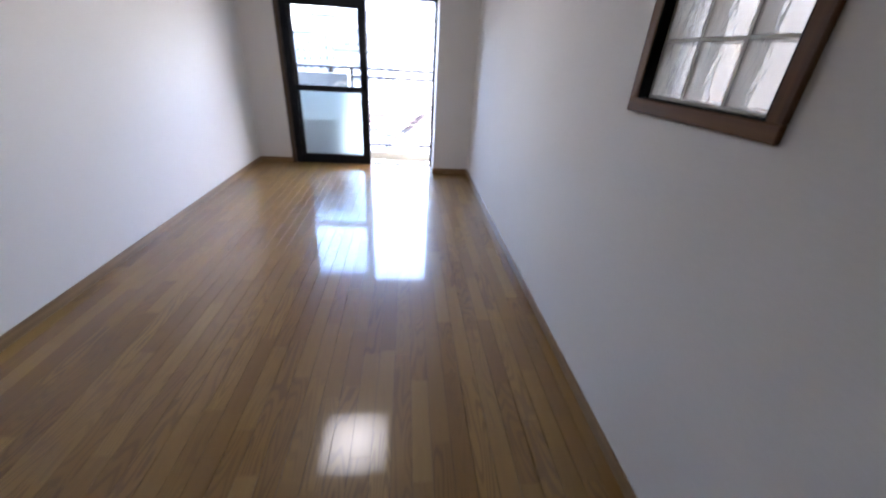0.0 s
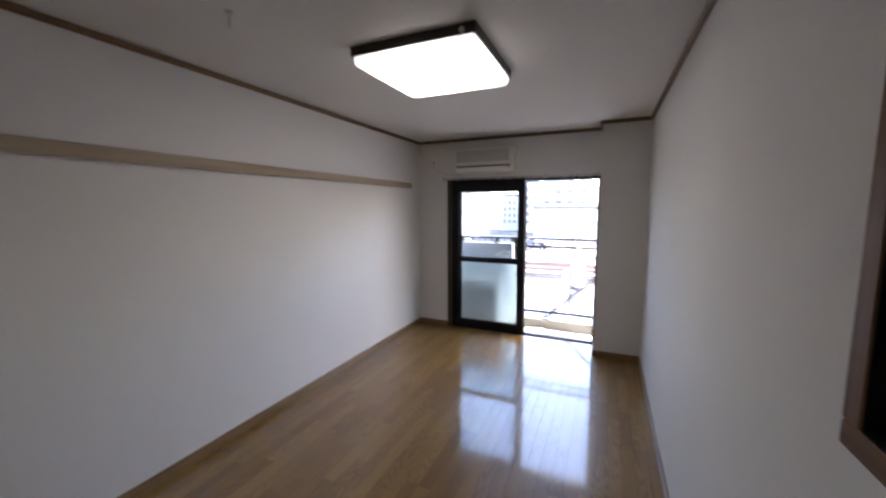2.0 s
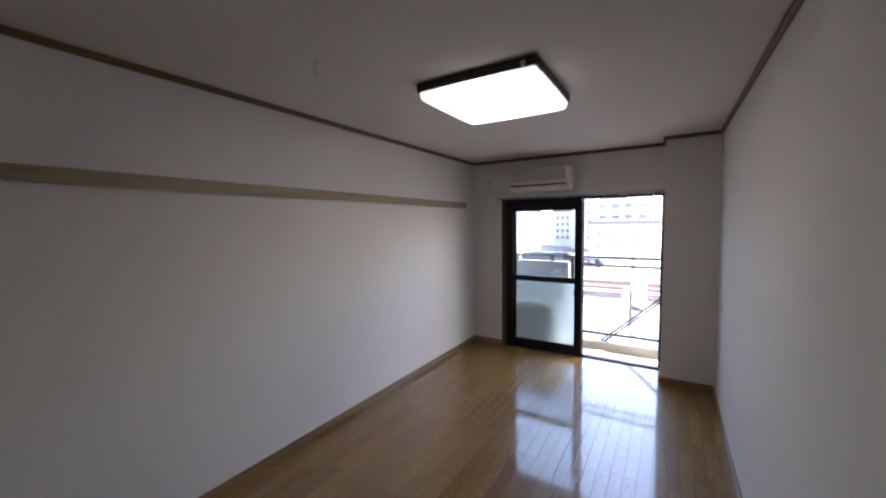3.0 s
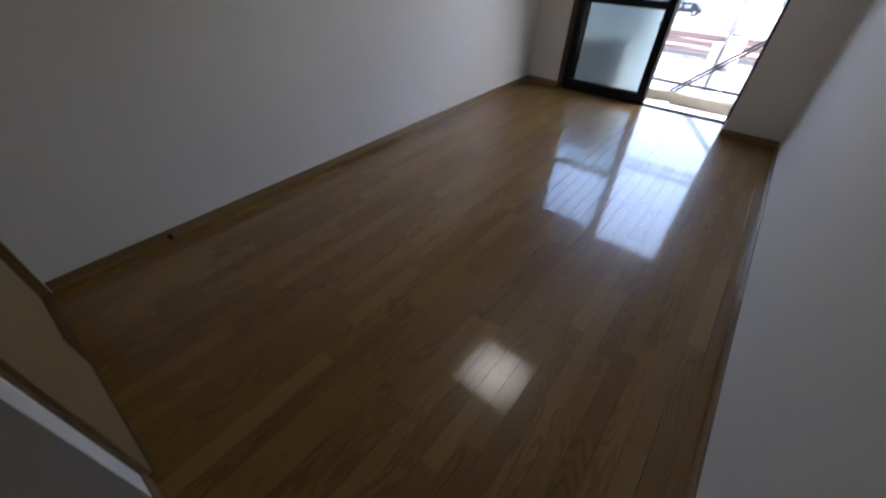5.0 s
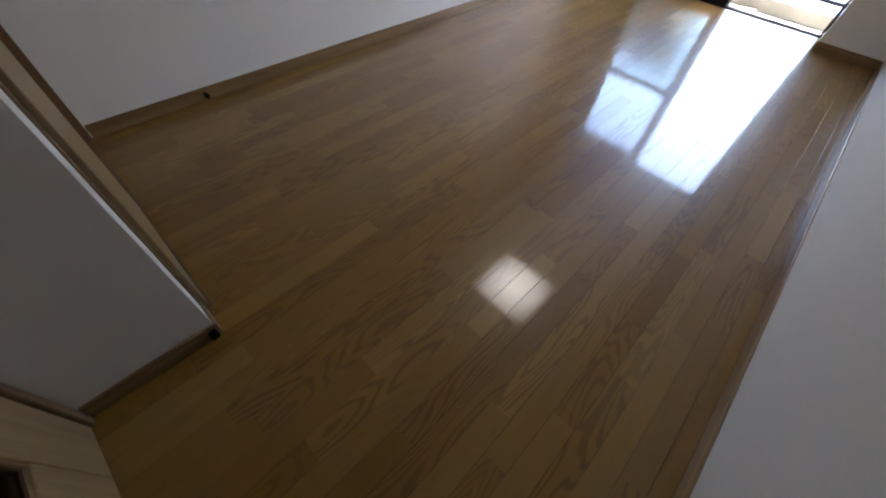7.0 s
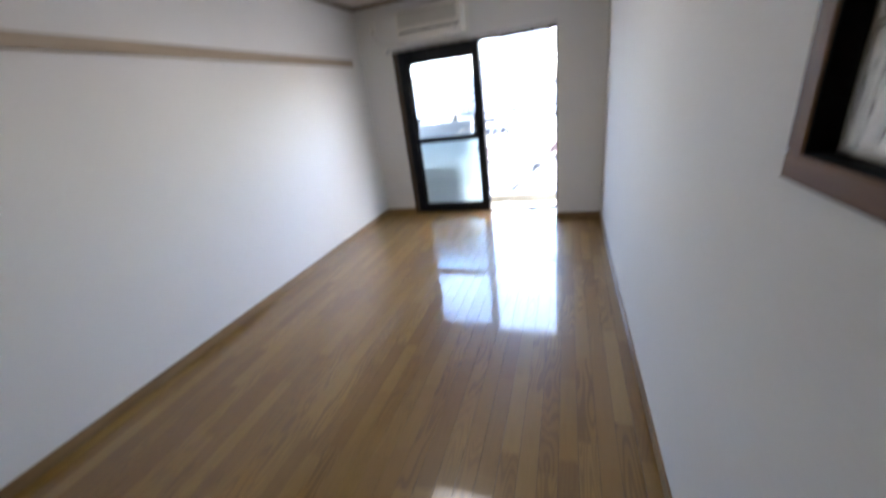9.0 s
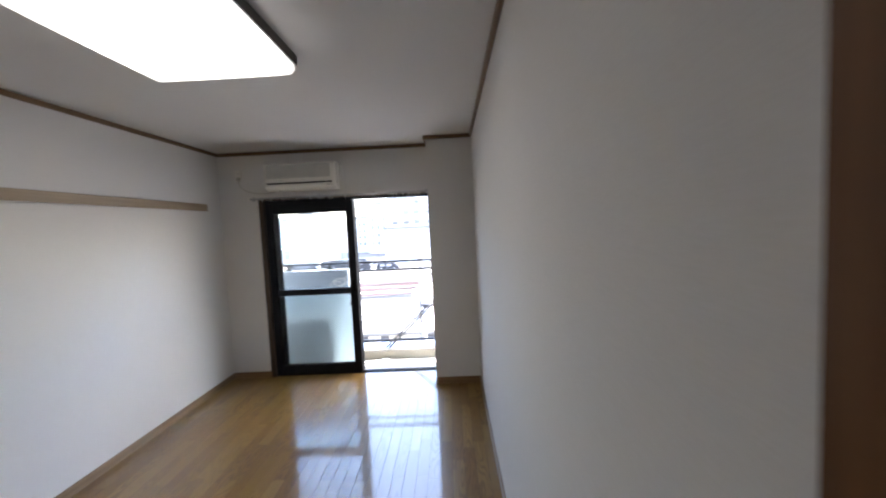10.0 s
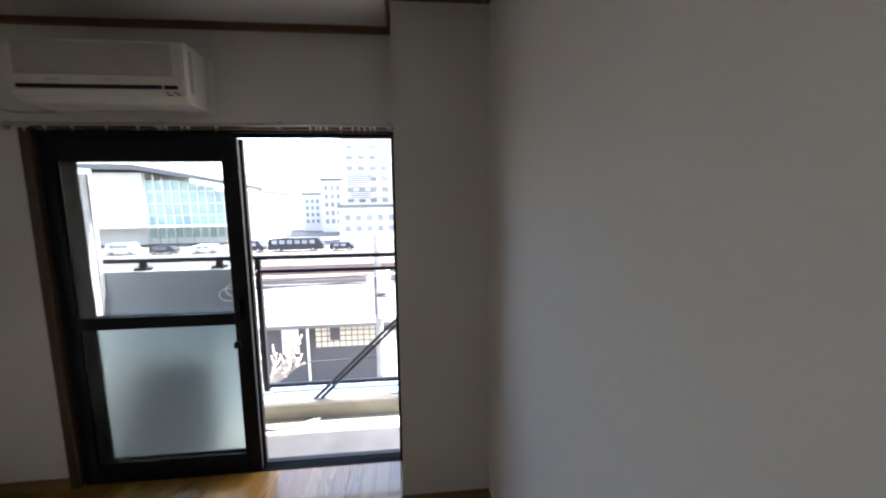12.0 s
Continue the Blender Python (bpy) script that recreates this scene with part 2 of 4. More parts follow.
# ---- building blocks ----
def box(bm, x0, y0, z0, x1, y1, z1, bevel=0.0, seg=2):
    """A box between two corners, with rounded edges if asked."""
    made = bmesh.ops.create_cube(bm, size=1.0)["verts"]
    for v in made:
        v.co = Vector(((x0 + x1) / 2 + v.co.x * (x1 - x0), (y0 + y1) / 2 + v.co.y * (y1 - y0), (z0 + z1) / 2 + v.co.z * (z1 - z0)))
    if bevel:
        edges = list({e for v in made for e in v.link_edges})
        bmesh.ops.bevel(bm, geom=edges, offset=bevel, segments=seg, affect="EDGES", profile=0.5)
    return bm


def boxed(*a, **k):
    return box(bmesh.new(), *a, **k)


def rod(bm, a, b, r0, r1=None, n=10):
    """A round bar from a to b."""
    a, b = Vector(a), Vector(b)
    m = Matrix.Translation((a + b) / 2) @ (b - a).to_track_quat("Z", "Y").to_matrix().to_4x4()
    bmesh.ops.create_cone(bm, cap_ends=True, segments=n, radius1=r0, radius2=r0 if r1 is None else r1, depth=(b - a).length, matrix=m)
    return bm


def ball(bm, at, r, n=8):
    bmesh.ops.create_uvsphere(bm, u_segments=n * 2, v_segments=n, radius=r, matrix=Matrix.Translation(at))
    return bm


def tube(bm, points, r, n=6):
    """A bent bar or cable through the given points."""
    pts = [Vector(p) for p in points]
    side, last = None, None
    for i, p in enumerate(pts):
        way = (pts[min(i + 1, len(pts) - 1)] - pts[max(i - 1, 0)]).normalized()
        if side is None:
            side = way.orthogonal()
        side = (side - way * side.dot(way)).normalized()
        up = way.cross(side)
        ring = [bm.verts.new(p + (side * math.cos(2 * math.pi * k / n) + up * math.sin(2 * math.pi * k / n)) * r) for k in range(n)]
        if last is None:
            bm.faces.new(ring[::-1])
        else:
            for k in range(n):
                bm.faces.new((last[k], last[(k + 1) % n], ring[(k + 1) % n], ring[k]))
        last = ring
    bm.faces.new(last)
    return bm


def prism(bm, outline, y0, y1, axis=1):
    """An outline in two axes pushed along the third."""
    def at(p, d):
        return {0: (d, p[0], p[1]), 1: (p[0], d, p[1]), 2: (p[0], p[1], d)}[axis]
    lo, hi = [[bm.verts.new(at(p, d)) for p in outline] for d in (y0, y1)]
    n = len(outline)
    bm.faces.new(lo)
    bm.faces.new(hi[::-1])
    for i in range(n):
        bm.faces.new((lo[i], hi[i], hi[(i + 1) % n], lo[(i + 1) % n]))
    bmesh.ops.recalc_face_normals(bm, faces=bm.faces)
    return bm


def mesh_of(name, bm, material, smooth=False):
    me = bpy.data.meshes.new(name)
    bm.to_mesh(me)
    bm.free()
    me.materials.append(material)
    if smooth:
        for p in me.polygons:
            p.use_smooth = True
    return me


def part(name, bm, material, parent=None, label="", smooth=False):
    ob = new(name, mesh_of(name, bm, material, smooth))
    ob.parent = parent
    return tagged(ob, label)


def thing(name, label, category, at=(0, 0, 0), group="", kind=""):
    ob = new(name)
    ob.empty_display_size = 0.1
    ob.location = at
    bpy.context.view_layer.update()
    return tagged(ob, label, category, group, kind)


def solid(name, bm, material, label, category, group="", kind="", smooth=False):
    return tagged(part(name, bm, material, None, "", smooth), label, category, group, kind)


def structure(name, bm, material, label, category="wall"):
    return solid(name, bm, material, label, category, kind="structure")


def under(parent, name, bm, material, label="", smooth=False):
    """A part whose mesh is given in the world's axes."""
    ob = part(name, bm, material, parent, label, smooth)
    ob.matrix_parent_inverse = Matrix.Translation(-parent.matrix_world.translation) if parent.parent is None else Matrix.Identity(4)
    return ob


# ---- walls, ceiling and floor ----
structure("wall_left", boxed(-T, YC - 0.9, -0.3, 0, YO, H + 0.2), WALL, "white wallpapered wall running the length of the room")
bm = boxed(-T, YB, -0.3, WX0, YO, H + 0.2)
box(bm, WX0, YB, WZ1, WX1, YO, H + 0.2)
box(bm, WX1, YB, -0.3, XR + T, YO, H + 0.2)
box(bm, WX0, YB, -0.3, WX1, YO, -0.022)
structure("wall_window", bm, WALL, "white wallpapered end wall around the balcony door")
structure("pillar", boxed(PX, PY, 0, XR, YB, H), WALL, "white wallpapered corner pillar beside the balcony door", "pillar")
GY0, GY1, GZ0 = 0.798, 1.381, 1.196          # outer edges of the block window's frame
ROWS, PITCH = 5, 0.157
FW = 0.045                                    # width of the wooden frame
IN_Y0, IN_Y1, IN_Z0 = GY0 + FW, GY1 - FW, GZ0 + FW - 0.003
IN_Z1 = IN_Z0 + 0.009 + ROWS * PITCH + 0.009
GZ1 = IN_Z1 + FW
bm = boxed(XR, YD - 1.9, -0.3, XR + T, IN_Y0, H + 0.2)
box(bm, XR, IN_Y1, -0.3, XR + T, YB, H + 0.2)
box(bm, XR, IN_Y0, -0.3, XR + T, IN_Y1, IN_Z0)
box(bm, XR, IN_Y0, IN_Z1, XR + T, IN_Y1, H + 0.2)
structure("wall_right", bm, WALL, "white wallpapered wall with a glass block window")
structure("wall_partition", boxed(1.258, YD, 0, XP, YE, H), WALL, "white wall end between the closet and the entrance passage")
structure("wall_closet_back", boxed(0, YC - 0.9, -0.01, 1.258, YC - 0.8, H), WALL, "plain wall behind the closet")
DX0, DX1, DZ1 = 1.392, 2.19, 2.02            # door leaf
bm = boxed(DX1 + 0.04, YD - 0.12, 0, XR, YD, H)
box(bm, XP - 0.12, YD - 0.12, DZ1 + 0.04, DX1 + 0.04, YD, H)
box(bm, XP - 0.12, YD - 0.12, 0, DX0 - 0.034, YD, H)
structure("wall_entrance", bm, WALL, "white wall around the entrance passage door")
bm = boxed(1.1, YD - 1.9, -0.01, 1.2, YD - 0.12, H)
box(bm, 1.2, YD - 1.9, -0.01, XR, YD - 1.8, H)
structure("wall_hall", bm, WALL, "plain walls of the dark hall behind the door")
structure("floor_hall", boxed(1.2, YD - 1.8, -0.1, XR, YD - 0.12, -0.002), GAP, "dark floor of the hall behind the door", "floor")
structure("ceiling", boxed(-T, YD - 1.9, H, XR + T, YB, H + 0.2), CEIL, "white papered ceiling of the room", "ceiling")

floor = structure("floor", boxed(0, YD - 0.12, -0.12, XR, YB + 0.02, -0.0095), GAP, "glossy varnished oak strip floor", "floor")


def baseboard(name, x0, y0, x1, y1, mat):
    bm = boxed(x0, y0, 0.0, x1, y1, 0.066, 0.003, 1)
    return structure(name, bm, mat, "brown wooden baseboard along the wall", "baseboard")


bb = 0.009
baseboard("baseboard_left", 0, YC + 0.01, bb, YB, BASE_Y)
baseboard("baseboard_window", bb, YB - bb, WX0 - 0.002, YB, BASE_X)
baseboard("baseboard_pillar", PX - bb, PY - bb, XR - bb, PY, BASE_X)
baseboard("baseboard_pillar_side", PX - bb, PY, PX, YB - 0.002, BASE_Y)
baseboard("baseboard_right", XR - bb, YD, XR, PY, BASE_Y)
baseboard("baseboard_partition_end", 1.262, YE, XP + bb, YE + bb, BASE_X)
baseboard("baseboard_passage", XP, YD + 0.02, XP + bb, YE, BASE_Y)


def crown(name, x0, y0, x1, y1, mat):
    return structure(name, boxed(x0, y0, H - 0.034, x1, y1, H, 0.004, 1), mat, "thin brown wooden ceiling moulding", "trim")


cw = 0.022
crown("trim_ceiling_left", 0, YC, cw, YB, TRIM_Y)
crown("trim_ceiling_window", cw, YB - cw, PX - cw, YB, TRIM_X)
crown("trim_ceiling_pillar_side", PX - cw, PY - cw, PX, YB, TRIM_Y)
crown("trim_ceiling_pillar", PX, PY - cw, XR - cw, PY, TRIM_X)
crown("trim_ceiling_right", XR - cw, YD, XR, PY, TRIM_Y)
crown("trim_ceiling_closet", cw, YC, 1.258, YC + cw, TRIM_X)

# hanging rail on the long wall
bm = boxed(0, YC + 0.02, 1.797, 0.022, 4.755, 1.866, 0.003, 1)
box(bm, 0.022, YC + 0.02, 1.797, 0.027, 4.755, 1.805)
structure("trim_hanging_rail", bm, RAIL_W, "flat tan wooden hanging rail along the wall", "wall rail")

# ---- balcony door ----
door = thing("window_1", "black aluminium sliding balcony door, one half open", "sliding door", (1.3, YB + 0.07, 0), kind="structure")
bm = boxed(WX0 + 0.045, YB + 0.022, -0.02, WX0 + 0.072, YO - 0.01, WZ1 - 0.005, 0.002, 1)
box(bm, WX1 - 0.026, YB + 0.03, -0.02, WX1 - 0.002, YO - 0.01, WZ1 - 0.005, 0.002, 1)
under(door, "window_jamb", bm, BLACK)
bm = boxed(WX0 + 0.072, YB + 0.022, 1.888, WX1 - 0.026, YO - 0.01, WZ1 - 0.003, 0.002, 1)
box(bm, WX0 + 0.072, YB + 0.022, 1.858, 1.37, YB + 0.028, 1.888)
box(bm, WX0 + 0.072, YB + 0.063, 1.866, WX1 - 0.026, YB + 0.067, 1.888)
under(door, "window_head", bm, BLACK)
bm = boxed(WX0 + 0.072, YB + 0.004, -0.022, WX1 - 0.026, YO - 0.002, -0.012, 0.001, 1)
for y in (0.022, 0.045, 0.064, 0.086):
    box(bm, WX0 + 0.072, YB + y, -0.012, WX1 - 0.026, YB + y + 0.004, 0.006)
under(door, "window_sill", bm, BLACK)


def sash(name, x0, x1, y0, y1, left, right, low):
    """One sliding sash: two stiles, three rails, a clear and a frosted pane."""
    s = under(door, name, boxed(x0, y0, 0.008, x0 + left, y1, 1.862, 0.003, 1), BLACK)
    def sub(n, bm, mat, label=""):
        ob = part(n, bm, mat, s, label)
        return ob
    sub("stile", boxed(x1 - right, y0, 0.008, x1, y1, 1.862, 0.003, 1), BLACK)
    for n, z0, z1 in (("bottom_rail", 0.008, 0.108), ("middle_rail", 0.868, 0.934), ("top_rail", 1.746, 1.862)):
        sub(n, boxed(x0 + left, y0 + 0.002, z0, x1 - right, y1 - 0.002, z1, 0.003, 1), BLACK)
    ym = (y0 + y1) / 2
    for n, mat, z0, z1, label in (("pane", low, 0.1, 0.876, "frosted glass pane"), ("pane", GLASS, 0.926, 1.754, "clear glass pane")):
        g = sub(n, boxed(x0 + left - 0.008, ym - 0.0025, z0, x1 - right + 0.008, ym + 0.0025, z1), mat, label)
        g.visible_shadow = False
    bm = bmesh.new()
    for xa, xb in ((x0 + left - 0.001, x0 + left + 0.004), (x1 - right - 0.004, x1 - right + 0.001)):
        for z0, z1 in ((0.108, 0.868), (0.934, 1.746)):
            box(bm, xa, ym - 0.006, z0, xb, ym + 0.006, z1)
    sub("glazing_seal", bm, RUBBER)
    return s


inner = sash("sash", WX0 + 0.06, 1.388, YB + 0.030, YB + 0.060, 0.045, 0.082, FIGURED)
part("latch", boxed(1.296, YB + 0.014, 0.738, 1.33, YB + 0.031, 0.775, 0.004), BLACK, inner)
part("finger_pull", boxed(1.338, YB + 0.026, 0.90, 1.362, YB + 0.031, 1.02, 0.004), RUBBER, inner)
sash("sash", WX0 + 0.093, 1.398, YB + 0.070, YB + 0.100, 0.062, 0.075, FROST)
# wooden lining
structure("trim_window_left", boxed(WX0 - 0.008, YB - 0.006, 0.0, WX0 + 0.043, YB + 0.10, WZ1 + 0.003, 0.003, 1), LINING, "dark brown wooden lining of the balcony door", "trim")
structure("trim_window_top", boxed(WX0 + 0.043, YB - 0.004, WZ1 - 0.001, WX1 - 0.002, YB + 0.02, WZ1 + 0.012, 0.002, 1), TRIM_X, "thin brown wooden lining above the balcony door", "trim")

# curtain rail with runners
crail = thing("curtain_rail", "thin bare metal curtain rail with white runners over the balcony door", "curtain rail", (1.28, 4.95, 1.9))
RY = YB - 0.045
bm = boxed(0.345, RY - 0.007, 1.903, PX - 0.012, RY + 0.007, 1.919, 0.002, 1)
under(crail, "rail", bm, ALU)
for x in (0.36, 1.05, 1.62, PX - 0.03):
    under(crail, "bracket", box(boxed(x - 0.012, RY + 0.007, 1.9, x + 0.012, YB - 0.002, 1.91), x - 0.014, YB - 0.006, 1.89, x + 0.014, YB - 0.002, 1.935), ALU)
under(crail, "end_cap", boxed(0.318, RY - 0.012, 1.898, 0.345, RY + 0.012, 1.924, 0.004), PLASTIC)
runner_x = [0.47, 0.56, 0.68, 0.83, 0.97, 1.10, 1.17, 1.20, 1.33, 1.78, 1.81, 1.83, 1.86, 1.93, 1.99, 2.02, 2.05, 2.08, 2.10]
first = None
for x in runner_x:
    if first is None:
        bm = boxed(-0.005, -0.004, -0.012, 0.005, 0.004, 0.0, 0.001, 1)
        tube(bm, [(0.0, 0, -0.012), (0.005, 0, -0.019), (0.0, 0, -0.026), (-0.005, 0, -0.019)], 0.0014, 5)
        first = mesh_of("runner", bm, PLASTIC)
    r = new("runner", first)
    r.parent = crail
    r.location = (x - 1.28, RY - 4.95, 0.003)

# ---- air conditioner ----
AX0, AX1, AZ0, AZ1, AY = 0.575, 1.285, 1.978, 2.242, 4.80
ac = thing("air_conditioner", "yellowed white wall air conditioner above the balcony door", "air conditioner", ((AX0 + AX1) / 2, YB, AZ0))
prof = [(YB - 0.002, AZ0), (AY + 0.045, AZ0), (AY + 0.006, AZ0 + 0.03), (AY, AZ0 + 0.095), (AY, AZ1 - 0.03), (AY + 0.012, AZ1 - 0.008), (AY + 0.035, AZ1), (YB - 0.002, AZ1)]
bm = prism(bmesh.new(), prof, AX0, AX1, 0)
bmesh.ops.bevel(bm, geom=[e for e in bm.edges], offset=0.006, segments=2, affect="EDGES")
under(ac, "shell", bm, AC_SHELL)
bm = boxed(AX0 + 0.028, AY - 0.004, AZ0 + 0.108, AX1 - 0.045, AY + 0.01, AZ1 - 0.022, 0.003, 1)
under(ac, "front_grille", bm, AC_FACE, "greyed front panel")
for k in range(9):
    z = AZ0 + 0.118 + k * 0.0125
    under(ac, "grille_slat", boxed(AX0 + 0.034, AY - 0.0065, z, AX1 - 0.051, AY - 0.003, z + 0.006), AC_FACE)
under(ac, "air_slot", boxed(AX0 + 0.028, AY - 0.001, AZ0 + 0.052, AX1 - 0.095, AY + 0.02, AZ0 + 0.068), DARK, "dark air outlet")
under(ac, "display_slot", boxed(AX1 - 0.088, AY - 0.001, AZ0 + 0.052, AX1 - 0.03, AY + 0.02, AZ0 + 0.068, 0.002, 1), DARK)
bm = prism(bmesh.new(), [(AY + 0.004, AZ0 + 0.048), (AY + 0.0, AZ0 + 0.044), (AY + 0.010, AZ0 + 0.022), (AY + 0.016, AZ0 + 0.022)], AX0 + 0.03, AX1 - 0.1, 0)
under(ac, "louvre", bm, AC_SHELL)
for x, z, w in ((AX1 - 0.082, 0.036, 0.012), (AX1 - 0.05, 0.036, 0.014), (AX1 - 0.036, 0.028, 0.012), (AX1 - 0.075, 0.026, 0.016)):
    under(ac, "label_mark", boxed(x, AY + 0.002, AZ0 + z, x + w, AY + 0.012, AZ0 + z + 0.004), DARK)
under(ac, "label_mark", boxed(AX0 + 0.15, AY - 0.002, AZ0 + 0.085, AX0 + 0.20, AY + 0.01, AZ0 + 0.092), AC_FACE)
under(ac, "label_mark", boxed(AX0 + 0.38, AY - 0.002, AZ0 + 0.085, AX0 + 0.41, AY + 0.01, AZ0 + 0.092), AC_FACE)
under(ac, "side_vent", boxed(AX1 - 0.004, AY + 0.05, AZ0 + 0.05, AX1 + 0.002, AY + 0.075, AZ1 - 0.03, 0.001, 1), AC_FACE)
under(ac, "mounting_plate", boxed(AX0 + 0.02, YB - 0.012, AZ0 - 0.012, AX1 + 0.03, YB - 0.001, AZ1 - 0.02, 0.002, 1), PLASTIC)
pts = [(0.222, YB - 0.03, 2.115), (0.225, YB - 0.02, 2.08), (0.25, YB - 0.012, 2.03), (0.31, YB - 0.01, 1.99), (0.40, YB - 0.01, 1.972), (0.50, YB - 0.01, 1.968), (0.60, YB - 0.012, 1.972)]
under(ac, "power_cord", tube(bmesh.new(), pts, 0.0045), AC_FACE, "grey power cord")


def outlet(at, rz, label):
    """A wall plate with two socket faces."""
    o = thing("wall_outlet", label, "outlet")
    part("plate", boxed(-0.035, -0.008, -0.06, 0.035, 0, 0.06, 0.004), PLASTIC, o)
    for z in (-0.03, 0.012):
        f = part("socket", boxed(-0.016, -0.0105, z, 0.016, -0.007, z + 0.024, 0.002, 1), PLASTIC, o)
        for x in (-0.007, 0.005):
            part("slot", boxed(x, -0.0112, z + 0.006, x + 0.002, -0.010, z + 0.017), DARK, f)
    o.matrix_world = pose(*at, 0, 0, rz)
    return o


outlet((0.212, YB, 2.165), 0, "white wall outlet beside the air conditioner")
plug = boxed(0.205, YB - 0.042, 2.112, 0.238, YB - 0.0115, 2.14, 0.005)
solid("power_plug", plug, AC_FACE, "grey plug of the air conditioner in its outlet", "plug")
outlet((XR, 4.575, 0.165), -90, "white wall outlet low on the wall beside the pillar")

# ---- ceiling light ----
LX, LY = 1.352, 2.635
lamp = thing("ceiling_light", "square ceiling light, dark wooden frame and glowing white shade", "ceiling light", (LX, LY, H))
bm = bmesh.new()
w, d = 0.346, 0.336
for x0, y0, x1, y1 in ((-w, -d, w, -d + 0.03), (-w, d - 0.03, w, d), (-w, -d + 0.03, -w + 0.03, d - 0.03), (w - 0.03, -d + 0.03, w, d - 0.03)):
    box(bm, x0, y0, -0.05, x1, y1, 0, 0.002, 1)
part("frame_wood", bm, LAMP_BASE, lamp)
part("backing", boxed(-w + 0.03, -d + 0.03, -0.02, w - 0.03, d - 0.03, -0.002), PLASTIC, lamp)
bm = bmesh.new()
a, b = 0.338, 0.318
for z, k in ((-0.050, a), (-0.078, a - 0.002), (-0.092, a - 0.010), (-0.098, b)):
    ring = [bm.verts.new((sx * (k - c1), sy * (k - 0.01 - c2), z)) for sx, sy, c1, c2 in
            ((-1, -1, 0.012, 0), (1, -1, 0.012, 0), (1, -1, 0, 0.012), (1, 1, 0, 0.012), (1, 1, 0.012, 0), (-1, 1, 0.012, 0), (-1, 1, 0, 0.012), (-1, -1, 0, 0.012))]
bm.verts.ensure_lookup_table()
for lv in range(3):
    for i in range(8):
        p, q = lv * 8, lv * 8 + 8
        bm.faces.new([bm.verts[j] for j in (p + i, p + (i + 1) % 8, q + (i + 1) % 8, q + i)])
bm.faces.new([bm.verts[24 + i] for i in range(8)])
bmesh.ops.recalc_face_normals(bm, faces=bm.faces)
part("shade", bm, SHADE, lamp, "glowing white acrylic shade")
part("pull_switch", rod(bmesh.new(), (0.28, -d - 0.004, -0.03), (0.28, -d + 0.01, -0.03), 0.014, n=14), PLASTIC, lamp, "round white switch button")

bm = rod(bmesh.new(), (0.755, 1.80, H - 0.006), (0.755, 1.80, H), 0.016, n=12)
tube(bm, [(0.755, 1.80, H - 0.004), (0.755, 1.80, H - 0.03), (0.762, 1.795, H - 0.045), (0.758, 1.798, H - 0.062), (0.744, 1.808, H - 0.064)], 0.0028)
solid("ceiling_hook", bm, AC_FACE, "small metal hook screwed into the ceiling", "hook")

# ---- glass block window ----
gbw = thing("window_2", "glass block window in a dark brown wooden frame", "block window", (XR, (GY0 + GY1) / 2, GZ0), kind="structure")
fx0 = XR - 0.014
for n, y0, z0, y1, z1, mat in (("frame_rail", GY0, GZ0, GY1, IN_Z0, FRAME_Y), ("frame_rail", GY0, IN_Z1, GY1, GZ1, FRAME_Y),
                               ("frame_stile", GY0, IN_Z0, IN_Y0, IN_Z1, FRAME_Z), ("frame_stile", IN_Y1, IN_Z0, GY1, IN_Z1, FRAME_Z)):
    under(gbw, n, boxed(fx0, y0, z0, XR + 0.002, y1, z1, 0.003, 1), mat)
e = 0.004                                     # black lining of the reveal
rx0, rx1 = XR - 0.011, XR + 0.11
bm = boxed(rx0, IN_Y0 + e, IN_Z0, rx1, IN_Y1 - e, IN_Z0 + e)
box(bm, rx0, IN_Y0 + e, IN_Z1 - e, rx1, IN_Y1 - e, IN_Z1)
box(bm, rx0, IN_Y0, IN_Z0, rx1, IN_Y0 + e, IN_Z1)
box(bm, rx0, IN_Y1 - e, IN_Z0, rx1, IN_Y1, IN_Z1)
under(gbw, "frame_channel", bm, RUBBER, "black recessed reveal")
by1, bz0 = IN_Y1 - e - 0.004, IN_Z0 + e + 0.004
by0 = by1 - 3 * PITCH
MX0, MX1 = XR + 0.024, XR + 0.094             # depth of the blocks
bm = bmesh.new()
for i in range(4):
    y = by0 + i * PITCH
    box(bm, MX0, y - 0.0036 if i else IN_Y0 + e, bz0 - 0.004, MX1, y + (0.0036 if i < 3 else 0.004), bz0 + ROWS * PITCH + 0.004)
for j in range(ROWS + 1):
    z = bz0 + j * PITCH
    for i in range(3):
        box(bm, MX0, by0 + i * PITCH + 0.0036, z - (0.0036 if j else 0.004), MX1, by0 + (i + 1) * PITCH - 0.0036, z + (0.0036 if j < ROWS else 0.004))
under(gbw, "mortar", bm, GROUT, "pale mortar joints")
